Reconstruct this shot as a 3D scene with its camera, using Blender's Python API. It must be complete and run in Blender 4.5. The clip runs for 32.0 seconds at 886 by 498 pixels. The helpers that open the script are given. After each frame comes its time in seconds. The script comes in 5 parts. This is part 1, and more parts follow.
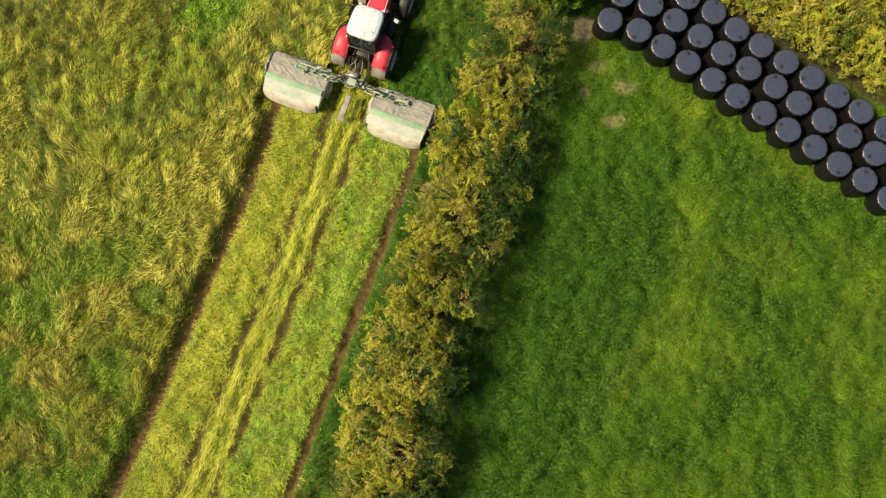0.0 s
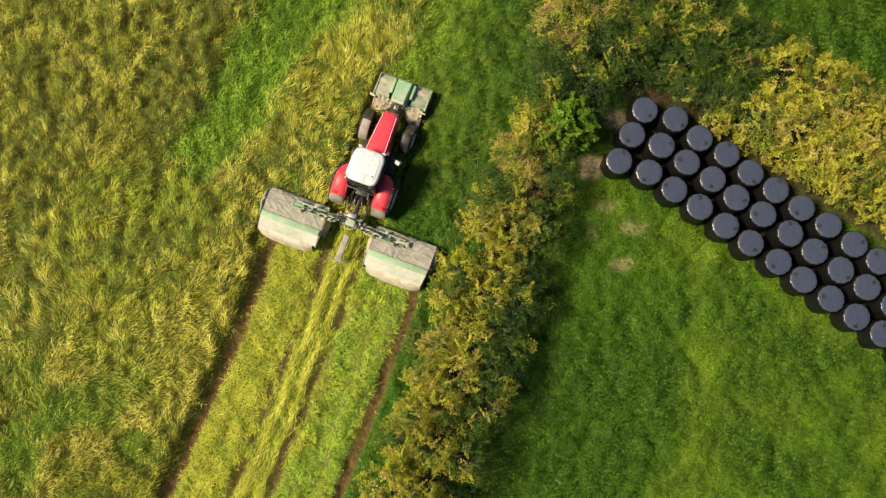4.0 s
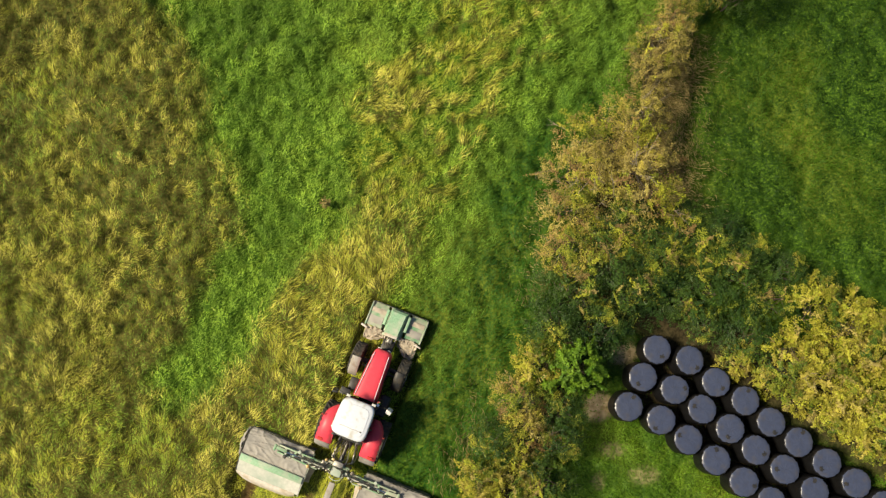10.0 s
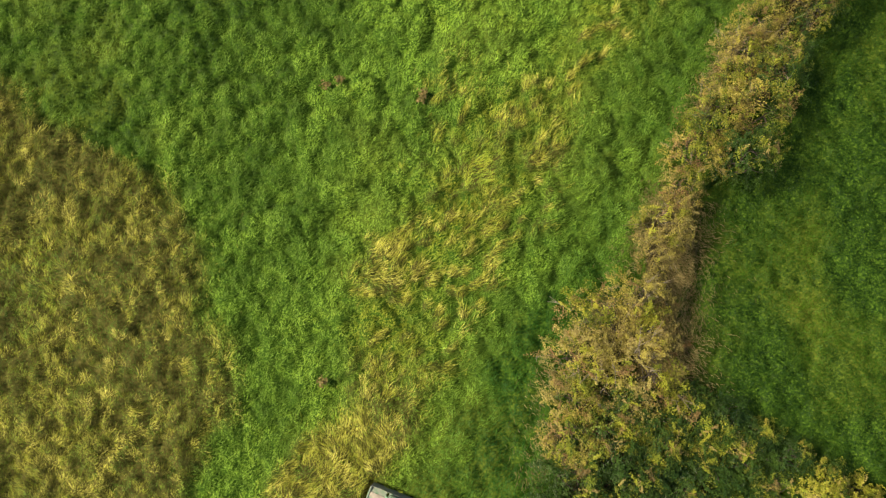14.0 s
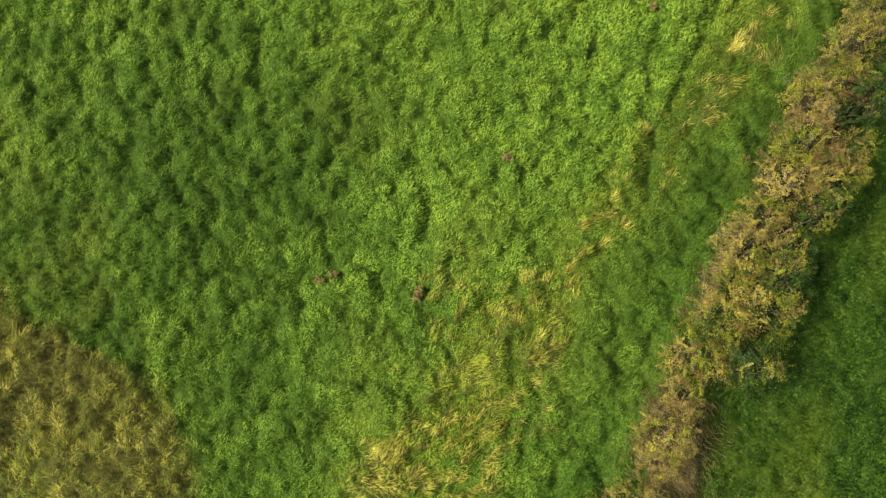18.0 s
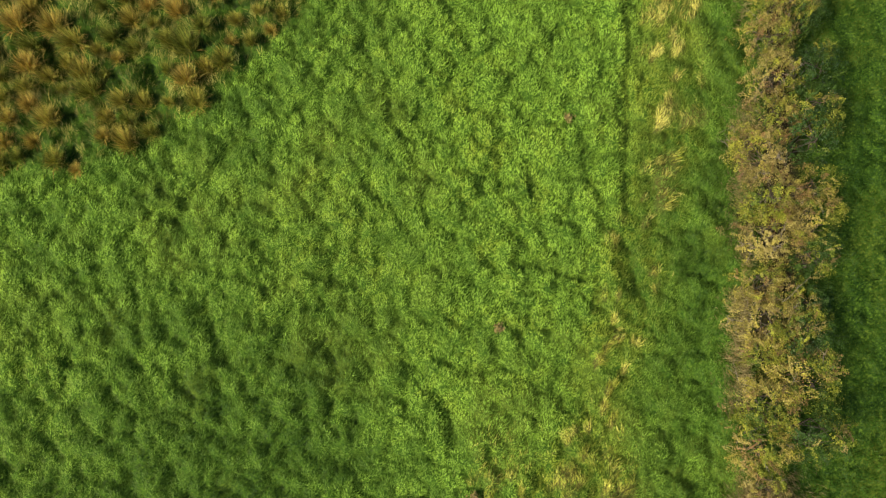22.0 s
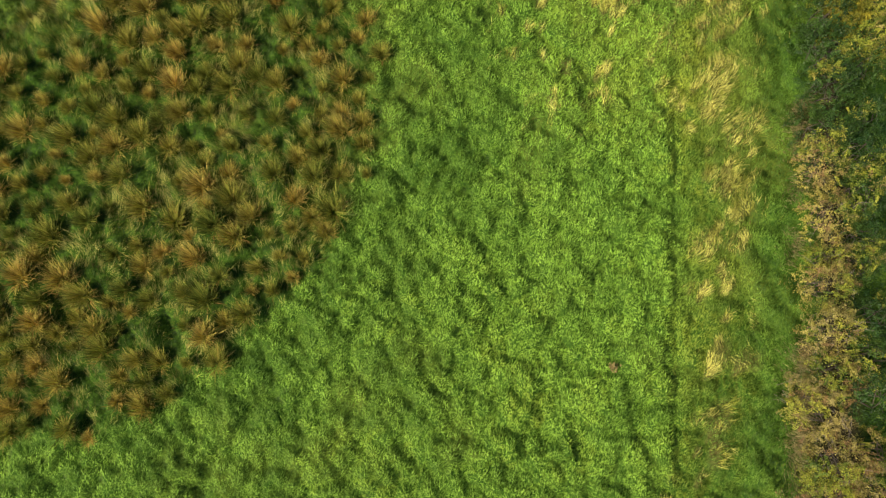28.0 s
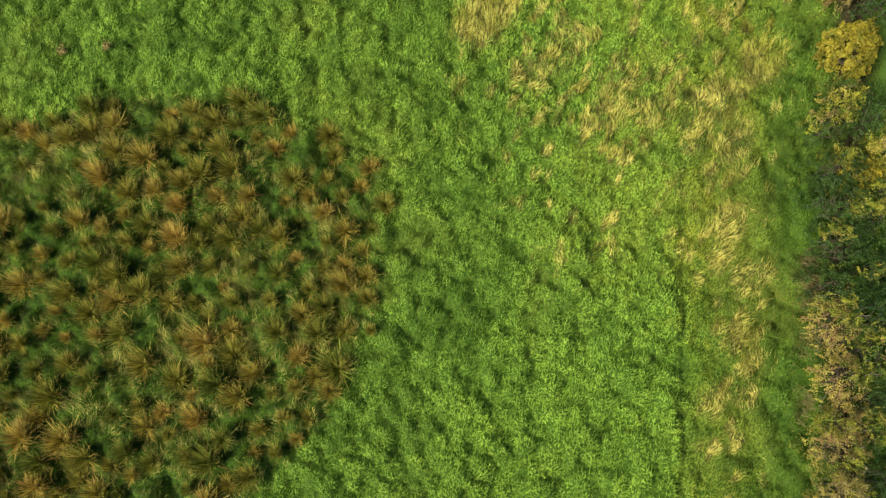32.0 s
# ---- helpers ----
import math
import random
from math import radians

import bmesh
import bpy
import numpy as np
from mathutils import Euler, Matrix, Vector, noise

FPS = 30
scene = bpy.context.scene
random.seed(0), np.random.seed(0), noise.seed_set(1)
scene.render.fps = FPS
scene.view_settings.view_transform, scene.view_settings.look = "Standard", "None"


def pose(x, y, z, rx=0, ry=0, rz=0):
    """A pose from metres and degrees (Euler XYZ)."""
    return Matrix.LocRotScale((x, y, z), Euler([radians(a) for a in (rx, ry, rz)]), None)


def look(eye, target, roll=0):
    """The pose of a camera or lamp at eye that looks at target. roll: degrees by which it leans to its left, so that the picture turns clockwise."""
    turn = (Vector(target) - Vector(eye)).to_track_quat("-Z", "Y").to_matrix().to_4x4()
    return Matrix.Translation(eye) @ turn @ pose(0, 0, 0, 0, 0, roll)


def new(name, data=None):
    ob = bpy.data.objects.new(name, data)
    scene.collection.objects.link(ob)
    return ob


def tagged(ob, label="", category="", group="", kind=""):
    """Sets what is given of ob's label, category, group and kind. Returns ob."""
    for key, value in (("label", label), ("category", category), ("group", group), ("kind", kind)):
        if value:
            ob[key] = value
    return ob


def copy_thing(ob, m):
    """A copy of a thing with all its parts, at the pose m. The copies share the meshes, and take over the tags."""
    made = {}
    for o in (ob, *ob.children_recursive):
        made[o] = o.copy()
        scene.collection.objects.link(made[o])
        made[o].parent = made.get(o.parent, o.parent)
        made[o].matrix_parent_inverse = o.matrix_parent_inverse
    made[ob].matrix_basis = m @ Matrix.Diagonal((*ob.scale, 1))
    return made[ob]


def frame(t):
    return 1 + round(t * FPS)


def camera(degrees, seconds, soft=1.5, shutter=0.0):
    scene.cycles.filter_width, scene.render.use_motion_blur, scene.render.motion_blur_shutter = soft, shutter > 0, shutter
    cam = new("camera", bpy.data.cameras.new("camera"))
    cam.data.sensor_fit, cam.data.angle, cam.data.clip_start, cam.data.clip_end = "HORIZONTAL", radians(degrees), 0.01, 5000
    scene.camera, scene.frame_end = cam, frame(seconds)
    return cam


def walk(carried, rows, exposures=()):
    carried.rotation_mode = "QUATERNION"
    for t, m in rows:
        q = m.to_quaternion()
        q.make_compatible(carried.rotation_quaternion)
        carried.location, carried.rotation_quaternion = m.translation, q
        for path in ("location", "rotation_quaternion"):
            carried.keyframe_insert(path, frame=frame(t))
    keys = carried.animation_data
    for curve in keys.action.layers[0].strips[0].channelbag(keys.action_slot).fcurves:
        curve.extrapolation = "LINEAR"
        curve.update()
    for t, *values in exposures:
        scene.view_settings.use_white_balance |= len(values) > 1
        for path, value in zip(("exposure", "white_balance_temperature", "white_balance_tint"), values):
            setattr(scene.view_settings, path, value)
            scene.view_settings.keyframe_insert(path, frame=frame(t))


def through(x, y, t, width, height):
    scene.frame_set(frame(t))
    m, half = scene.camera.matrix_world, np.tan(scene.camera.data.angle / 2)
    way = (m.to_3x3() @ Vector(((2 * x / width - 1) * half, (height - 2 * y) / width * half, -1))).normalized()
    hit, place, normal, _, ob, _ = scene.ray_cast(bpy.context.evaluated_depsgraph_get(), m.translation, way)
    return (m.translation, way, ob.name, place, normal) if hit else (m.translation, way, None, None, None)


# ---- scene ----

# ---- camera: a drone about 35 m up, looking nearly straight down ----
cam = camera(58.5, 32.0, soft=1.3)
PATH = [  # seconds, place, turn in degrees
    (0.0, 4.82, 3.60, 35.24, 6.38, -0.32, 1.65),
    (0.5, 4.90, 4.27, 35.14, 6.54, -0.26, 1.79),
    (1.0, 4.97, 5.00, 35.04, 6.82, -0.17, 1.98),
    (1.5, 5.01, 5.69, 34.93, 6.94, -0.12, 2.17),
    (2.0, 4.96, 6.44, 34.83, 7.08, -0.15, 2.26),
    (2.5, 4.86, 7.18, 34.71, 7.18, -0.24, 2.24),
    (3.0, 4.75, 7.94, 34.62, 7.41, -0.36, 2.40),
    (3.5, 4.66, 8.59, 34.56, 7.56, -0.43, 2.48),
    (5.5, 4.52, 11.44, 34.36, 8.26, -0.44, 2.85),
    (6.0, 4.56, 12.18, 34.30, 8.40, -0.34, 3.00),
    (6.5, 4.57, 12.96, 34.22, 8.51, -0.29, 3.12),
    (7.0, 4.57, 13.69, 34.11, 8.69, -0.29, 3.24),
    (7.5, 4.53, 14.35, 33.98, 8.89, -0.35, 3.32),
    (8.0, 4.46, 15.12, 33.84, 9.07, -0.45, 3.35),
    (8.5, 4.40, 15.88, 33.69, 9.29, -0.53, 3.41),
    (9.0, 4.38, 16.61, 33.57, 9.58, -0.52, 3.48),
    (9.5, 4.41, 17.30, 33.47, 9.85, -0.45, 3.56),
    (10.0, 4.45, 18.06, 33.37, 10.23, -0.35, 3.60),
    (10.5, 4.50, 18.79, 33.34, 10.39, -0.22, 3.61),
    (11.0, 4.47, 19.67, 33.40, 10.44, -0.20, 3.67),
    (11.5, 4.44, 20.53, 33.49, 10.38, -0.17, 3.72),
    (12.0, 4.42, 21.52, 33.59, 10.39, -0.12, 3.76),
    (12.5, 4.46, 22.45, 33.73, 10.30, 0.03, 3.77),
    (13.0, 4.50, 23.52, 33.87, 10.17, 0.22, 3.83),
    (13.5, 4.49, 24.55, 33.98, 10.01, 0.33, 3.87),
    (14.0, 4.40, 25.67, 34.11, 10.02, 0.31, 3.88),
    (14.5, 4.26, 26.70, 34.28, 9.91, 0.20, 3.81),
    (16.5, 3.87, 31.24, 34.69, 9.45, -0.03, 3.64),
    (17.0, 3.81, 32.46, 34.77, 9.26, -0.05, 3.64),
    (17.5, 3.73, 33.76, 34.83, 8.98, -0.09, 3.57),
    (18.0, 3.61, 34.89, 34.89, 8.97, -0.21, 3.47),
    (18.5, 3.44, 35.82, 34.88, 9.10, -0.43, 3.46),
    (19.0, 3.35, 36.85, 34.87, 9.27, -0.53, 3.46),
    (19.5, 3.35, 37.95, 34.92, 9.28, -0.46, 3.36),
    (20.0, 3.37, 39.13, 34.98, 9.20, -0.21, -0.12),
    (20.5, 3.31, 40.23, 35.04, 9.03, -0.09, -5.34),
    (21.0, 3.23, 41.45, 35.05, 8.96, 0.03, -11.85),
    (21.5, 3.18, 42.55, 35.03, 8.82, 0.03, -16.84),
    (22.0, 3.13, 43.72, 34.96, 8.68, -0.02, -20.79),
    (22.5, 3.13, 44.75, 34.91, 8.60, -0.14, -21.61),
    (23.0, 3.25, 45.84, 34.79, 8.62, -0.15, -21.66),
    (23.5, 3.43, 46.78, 34.72, 8.54, -0.09, -21.69),
    (24.0, 3.70, 47.78, 34.65, 8.48, 0.02, -21.68),
    (24.5, 3.90, 48.78, 34.62, 8.43, 0.01, -21.67),
    (25.0, 4.09, 49.76, 34.63, 8.37, -0.04, -21.72),
    (25.5, 4.31, 50.61, 34.61, 8.38, -0.05, -21.74),
    (27.5, 5.40, 54.03, 34.42, 8.58, -0.06, -21.91),
    (28.0, 5.70, 54.88, 34.38, 8.54, -0.05, -21.96),
    (28.5, 6.06, 55.68, 34.40, 8.54, 0.06, -21.95),
    (29.0, 6.39, 56.50, 34.42, 8.49, 0.12, -21.97),
    (29.5, 6.64, 57.28, 34.49, 8.41, 0.06, -22.01),
    (30.0, 6.93, 58.15, 34.54, 8.40, 0.01, -22.03),
    (30.5, 7.21, 58.92, 34.60, 8.35, -0.01, -22.06),
    (31.0, 7.49, 59.76, 34.68, 8.30, -0.02, -22.08),
    (31.5, 7.75, 60.58, 34.78, 8.15, -0.11, -22.12),
    (32.0, 8.03, 61.47, 34.93, 8.12, -0.17, -22.11),
]
walk(cam, [(t, pose(x, y, z, rx, ry, rz)) for t, x, y, z, rx, ry, rz in PATH],
     exposures=[(0.0, 0.32, 6900, 6), (5.0, 0.32, 6850, 8), (10.0, 0.30, 6550, 9), (17.0, 0.25, 6150, 12), (32.0, 0.24, 5900, 13)])

# ---- sky and sun ----
SUN_FROM = Vector((-1.0, -0.08, 0.0)).normalized()
SUN_HIGH = radians(51)
world = bpy.data.worlds.new("sky")
scene.world = world
world.use_nodes = True
wt = world.node_tree
sky = wt.nodes.new("ShaderNodeTexSky")
sky.sky_type = "NISHITA"
sky.sun_disc = False
sky.sun_elevation = SUN_HIGH
sky.sun_rotation = math.atan2(SUN_FROM.x, SUN_FROM.y)
wt.links.new(sky.outputs["Color"], wt.nodes["Background"].inputs["Color"])
wt.nodes["Background"].inputs["Strength"].default_value = 0.058
sun = new("sun", bpy.data.lights.new("sun", "SUN"))
sun.data.energy = 5.0
sun.data.angle = radians(14.0)
sun.data.color = (1.0, 0.86, 0.60)
sun_at = SUN_FROM * math.cos(SUN_HIGH) + Vector((0, 0, math.sin(SUN_HIGH)))
sun.matrix_world = look(sun_at * 60, (0, 0, 0))


# ---- materials ----
def mat(name, colour=(0.5, 0.5, 0.5), rough=0.6, metal=0.0, vary=0.12, grain=30.0, bump=0.1, dirt=None, dirt_amount=0.0, dirt_scale=3.0, coat=0.0, spec=0.5):
    """A painted, plastic, metal or cloth surface with grain, blotches and optional dirt."""
    m = bpy.data.materials.new(name)
    m.use_nodes = True
    nt = m.node_tree
    b = nt.nodes["Principled BSDF"]
    b.inputs["Roughness"].default_value = rough
    b.inputs["Metallic"].default_value = metal
    b.inputs["Coat Weight"].default_value = coat
    b.inputs["Specular IOR Level"].default_value = spec
    co = nt.nodes.new("ShaderNodeTexCoord")
    n1 = nt.nodes.new("ShaderNodeTexNoise")
    n1.inputs["Scale"].default_value = grain
    n1.inputs["Detail"].default_value = 6
    n2 = nt.nodes.new("ShaderNodeTexNoise")
    n2.inputs["Scale"].default_value = dirt_scale
    n2.inputs["Detail"].default_value = 5
    for n in (n1, n2):
        nt.links.new(co.outputs["Object"], n.inputs["Vector"])
    hsv = nt.nodes.new("ShaderNodeHueSaturation")
    hsv.inputs["Color"].default_value = (*colour, 1)
    mr = nt.nodes.new("ShaderNodeMapRange")
    mr.inputs["To Min"].default_value = 1 - vary
    mr.inputs["To Max"].default_value = 1 + vary
    mr.inputs["From Min"].default_value = 0.3
    mr.inputs["From Max"].default_value = 0.7
    nt.links.new(n1.outputs["Fac"], mr.inputs["Value"])
    nt.links.new(mr.outputs["Result"], hsv.inputs["Value"])
    out = hsv.outputs["Color"]
    if dirt:
        mix = nt.nodes.new("ShaderNodeMix")
        mix.data_type = "RGBA"
        m2 = nt.nodes.new("ShaderNodeMapRange")
        m2.inputs["From Min"].default_value = 0.62 - 0.5 * dirt_amount
        m2.inputs["From Max"].default_value = 0.78 - 0.3 * dirt_amount
        nt.links.new(n2.outputs["Fac"], m2.inputs["Value"])
        nt.links.new(m2.outputs["Result"], mix.inputs[0])
        nt.links.new(out, mix.inputs[6])
        mix.inputs[7].default_value = (*dirt, 1)
        out = mix.outputs[2]
    nt.links.new(out, b.inputs["Base Color"])
    bp = nt.nodes.new("ShaderNodeBump")
    bp.inputs["Strength"].default_value = bump
    bp.inputs["Distance"].default_value = 0.02
    nt.links.new(n1.outputs["Fac"], bp.inputs["Height"])
    nt.links.new(bp.outputs["Normal"], b.inputs["Normal"])
    return m


def leaf_mat(name, stops, shade=0.35, rough=0.55, through=0.3, per_object=0.0, matted=False):
    """Leaves and blades: the attribute 'hue' picks the colour along stops, 'lum' lightens or darkens one blade; matted blades
    lie in a sward and share the slope of its surface, the attribute 'slope'."""
    m = bpy.data.materials.new(name)
    m.use_nodes = True
    nt = m.node_tree
    b = nt.nodes["Principled BSDF"]
    b.inputs["Roughness"].default_value = rough
    b.inputs["Specular IOR Level"].default_value = 0.25
    at = nt.nodes.new("ShaderNodeAttribute")
    at.attribute_name = "hue"
    ramp = nt.nodes.new("ShaderNodeValToRGB")
    el = ramp.color_ramp.elements
    while len(el) < len(stops):
        el.new(0.5)
    for e, (p, c) in zip(el, stops):
        e.position, e.color = p, (*c, 1)
    fac = at.outputs["Fac"]
    if per_object:
        oi = nt.nodes.new("ShaderNodeObjectInfo")
        ma = nt.nodes.new("ShaderNodeMath")
        ma.operation = "MULTIPLY_ADD"
        nt.links.new(oi.outputs["Random"], ma.inputs[0])
        ma.inputs[1].default_value = per_object
        nt.links.new(fac, ma.inputs[2])
        fac = ma.outputs[0]
    nt.links.new(fac, ramp.inputs["Fac"])
    al = nt.nodes.new("ShaderNodeAttribute")
    al.attribute_name = "lum"
    mr = nt.nodes.new("ShaderNodeMapRange")
    mr.inputs["To Min"].default_value = 1 - shade
    mr.inputs["To Max"].default_value = 1 + shade
    nt.links.new(al.outputs["Fac"], mr.inputs["Value"])
    hsv = nt.nodes.new("ShaderNodeHueSaturation")
    nt.links.new(ramp.outputs["Color"], hsv.inputs["Color"])
    nt.links.new(mr.outputs["Result"], hsv.inputs["Value"])
    nt.links.new(hsv.outputs["Color"], b.inputs["Base Color"])
    tr = nt.nodes.new("ShaderNodeBsdfTranslucent")
    nt.links.new(hsv.outputs["Color"], tr.inputs["Color"])
    if matted:
        sl = nt.nodes.new("ShaderNodeAttribute")
        sl.attribute_name = "slope"
        nt.links.new(sl.outputs["Vector"], b.inputs["Normal"])
    mx = nt.nodes.new("ShaderNodeMixShader")
    mx.inputs[0].default_value = through
    nt.links.new(b.outputs[0], mx.inputs[1])
    nt.links.new(tr.outputs[0], mx.inputs[2])
    nt.links.new(mx.outputs[0], nt.nodes["Material Output"].inputs["Surface"])
    return m


GRASS = leaf_mat("grass_blades", [(0.0, (0.036, 0.124, 0.012)), (0.3, (0.290, 0.460, 0.052)), (0.6, (0.365, 0.380, 0.036)), (1.0, (0.61, 0.57, 0.140))], shade=0.6, matted=True)
PASTURE = leaf_mat("pasture_blades", [(0.0, (0.026, 0.090, 0.008)), (0.3, (0.094, 0.225, 0.013)), (0.6, (0.200, 0.340, 0.020)), (1.0, (0.40, 0.34, 0.10))], matted=True)
RUSH = leaf_mat("rush_stems", [(0.0, (0.085, 0.14, 0.020)), (0.35, (0.30, 0.305, 0.042)), (0.7, (0.49, 0.375, 0.080)), (1.0, (0.48, 0.260, 0.064))], per_object=0.52, shade=0.78)
DEAD = leaf_mat("dead_grass_blades", [(0.0, (0.17, 0.145, 0.050)), (0.6, (0.35, 0.285, 0.12)), (1.0, (0.48, 0.40, 0.18))])
LEAF = leaf_mat("hedge_leaves", [(0.0, (0.022, 0.058, 0.014)), (0.25, (0.078, 0.140, 0.020)), (0.48, (0.395, 0.405, 0.040)), (0.62, (0.450, 0.390, 0.066)), (0.76, (0.385, 0.320, 0.105)), (1.0, (0.320, 0.195, 0.075))], shade=0.5, rough=0.4, per_object=0.08)
ELDER = leaf_mat("bright_leaves", [(0.0, (0.055, 0.14, 0.010)), (1.0, (0.22, 0.37, 0.026))])
YELLOW = leaf_mat("yellow_leaves", [(0.0, (0.14, 0.15, 0.015)), (1.0, (0.42, 0.36, 0.03))])
DOCK = leaf_mat("dock_leaves", [(0.0, (0.16, 0.19, 0.05)), (0.8, (0.29, 0.25, 0.08)), (1.0, (0.37, 0.27, 0.10))])
BARK = mat("bark", (0.10, 0.08, 0.055), 0.9, vary=0.35, grain=25, bump=0.5)
TWIG = mat("pale_twig", (0.27, 0.225, 0.165), 0.85, vary=0.3, grain=20, bump=0.3)
RED = mat("red_paint", (0.70, 0.056, 0.092), 0.45, vary=0.08, grain=8, bump=0.02, dirt=(0.55, 0.12, 0.12), dirt_amount=0.1, dirt_scale=1.2)
WHITE = mat("white_roof_paint", (0.66, 0.70, 0.79), 0.4, vary=0.04, grain=12, bump=0.02, dirt=(0.48, 0.47, 0.44), dirt_amount=0.15)
BLACK = mat("black_plastic", (0.022, 0.022, 0.024), 0.5, vary=0.25, grain=20, bump=0.08, dirt=(0.07, 0.06, 0.045), dirt_amount=0.25)
RUBBER = mat("tyre_rubber", (0.028, 0.027, 0.027), 0.85, vary=0.3, grain=25, bump=0.3, dirt=(0.085, 0.07, 0.05), dirt_amount=0.35, dirt_scale=5)
RIM = mat("grey_rim_paint", (0.62, 0.62, 0.62), 0.45, vary=0.08, dirt=(0.25, 0.2, 0.14), dirt_amount=0.15)
GUARD = mat("grey_mudguard", (0.33, 0.31, 0.29), 0.6, vary=0.15, dirt=(0.22, 0.18, 0.13), dirt_amount=0.3)
GLASS = mat("tinted_cab_glass", (0.03, 0.04, 0.045), 0.06, vary=0.05, bump=0.0)
STEEL = mat("worn_steel", (0.34, 0.33, 0.31), 0.45, metal=0.8, vary=0.25, grain=18, bump=0.15, dirt=(0.16, 0.11, 0.07), dirt_amount=0.3)
CHROME = mat("chrome", (0.75, 0.75, 0.75), 0.15, metal=1.0, vary=0.05, bump=0.0)
GREEN = mat("green_machine_paint", (0.15, 0.31, 0.17), 0.45, vary=0.12, grain=14, bump=0.05, dirt=(0.36, 0.37, 0.29), dirt_amount=0.55, dirt_scale=3.0)
PALEGREEN = mat("faded_green_panel", (0.25, 0.43, 0.27), 0.55, vary=0.15, grain=14, bump=0.06, dirt=(0.46, 0.48, 0.39), dirt_amount=0.35, dirt_scale=2.0)
BEIGE = mat("beige_curtain", (0.62, 0.57, 0.52), 0.75, vary=0.1, grain=10, bump=0.15, dirt=(0.50, 0.42, 0.32), dirt_amount=0.35, dirt_scale=3)
DUSTY = mat("dusty_white_hood", (0.53, 0.53, 0.48), 0.65, vary=0.1, grain=10, bump=0.1, dirt=(0.33, 0.40, 0.33), dirt_amount=0.35, dirt_scale=1.1)
TARP = mat("grey_tarp", (0.27, 0.26, 0.245), 0.7, vary=0.25, grain=5, bump=0.3, dirt=(0.36, 0.335, 0.30), dirt_amount=0.45, dirt_scale=1.3)
TARPDARK = mat("dark_tarp", (0.085, 0.083, 0.09), 0.6, vary=0.3, grain=7, bump=0.4, dirt=(0.26, 0.24, 0.22), dirt_amount=0.3, dirt_scale=4)
TARPTAN = mat("tan_tarp", (0.46, 0.40, 0.32), 0.8, vary=0.2, grain=6, bump=0.4, dirt=(0.26, 0.22, 0.18), dirt_amount=0.3)
# one black film: tops hold the sky's sheen in their colour, sides the shade
FILMSKYLIT = mat("black_film_sky_sheen", (0.050, 0.062, 0.112), 0.29, vary=0.12, grain=9, bump=0.12, dirt=(0.066, 0.068, 0.09), dirt_amount=0.2, dirt_scale=2.5)
FILMSHADED = mat("black_film_shaded_side", (0.009, 0.009, 0.010), 0.45, vary=0.3, grain=14, bump=0.25, dirt=(0.022, 0.018, 0.014), dirt_amount=0.12, dirt_scale=3, spec=0.2)
LAMP = mat("lamp_lens", (0.5, 0.06, 0.04), 0.2, vary=0.05, bump=0.0)
CLEAR = mat("work_lamp_lens", (0.6, 0.6, 0.58), 0.12, vary=0.05, bump=0.0)
BRASS = mat("dirty_brass_fitting", (0.38, 0.27, 0.12), 0.5, metal=0.6, vary=0.3, grain=20, dirt=(0.14, 0.10, 0.06), dirt_amount=0.3)
HOSE = mat("hydraulic_hose", (0.03, 0.028, 0.026), 0.6, vary=0.2)


# ---- smooth noise over the plan ----
def vnoise(x, y, scale, seed):
    lat = np.random.RandomState(seed).rand(128, 128)
    u, v = np.asarray(x) / scale + 400, np.asarray(y) / scale + 400
    i, j = np.floor(u).astype(int), np.floor(v).astype(int)
    a, b = u - i, v - j
    a, b = a * a * (3 - 2 * a), b * b * (3 - 2 * b)
    i0, j0, i1, j1 = i % 128, j % 128, (i + 1) % 128, (j + 1) % 128
    return (lat[i0, j0] * (1 - a) + lat[i1, j0] * a) * (1 - b) + (lat[i0, j1] * (1 - a) + lat[i1, j1] * a) * b


def fbm(x, y, scale, seed, octaves=3):
    s, w, n = 0.0, 1.0, 0.0
    for k in range(octaves):
        s, n, w = s + w * vnoise(x, y, scale / 2**k, seed + 11 * k), n + w, w * 0.5
        x, y = 0.8 * np.asarray(x) - 0.6 * np.asarray(y), 0.6 * np.asarray(x) + 0.8 * np.asarray(y)
    return s / n


def more(f, k):
    """Spreads noise that keeps near a half over 0 to 1."""
    return np.clip(0.5 + (f - 0.5) * k, 0, 1)


def clumps(x, y, cell, seed):
    """The nearest of scattered clump centres: the way from it, its distance and two numbers of its own."""
    lat = np.random.RandomState(seed).rand(128, 128, 4)
    i, j = np.floor(x / cell).astype(int), np.floor(y / cell).astype(int)
    best = np.full(x.shape, 1e9)
    dx, dy, ra, rb = (np.zeros(x.shape) for _ in range(4))
    for di in (-1, 0, 1):
        for dj in (-1, 0, 1):
            c = lat[(i + di) % 128, (j + dj) % 128]
            ex, ey = x - (i + di + c[..., 0]) * cell, y - (j + dj + c[..., 1]) * cell
            d = ex * ex + ey * ey
            q = d < best
            best = np.where(q, d, best)
            dx, dy, ra, rb = np.where(q, ex, dx), np.where(q, ey, dy), np.where(q, c[..., 2], ra), np.where(q, c[..., 3], rb)
    return dx, dy, np.sqrt(best), ra, rb


def soft(v, w):
    """0 to 1 over about w metres either side of v = 0."""
    return 1 / (1 + np.exp(-np.clip(np.asarray(v) / w * 2, -40, 40)))


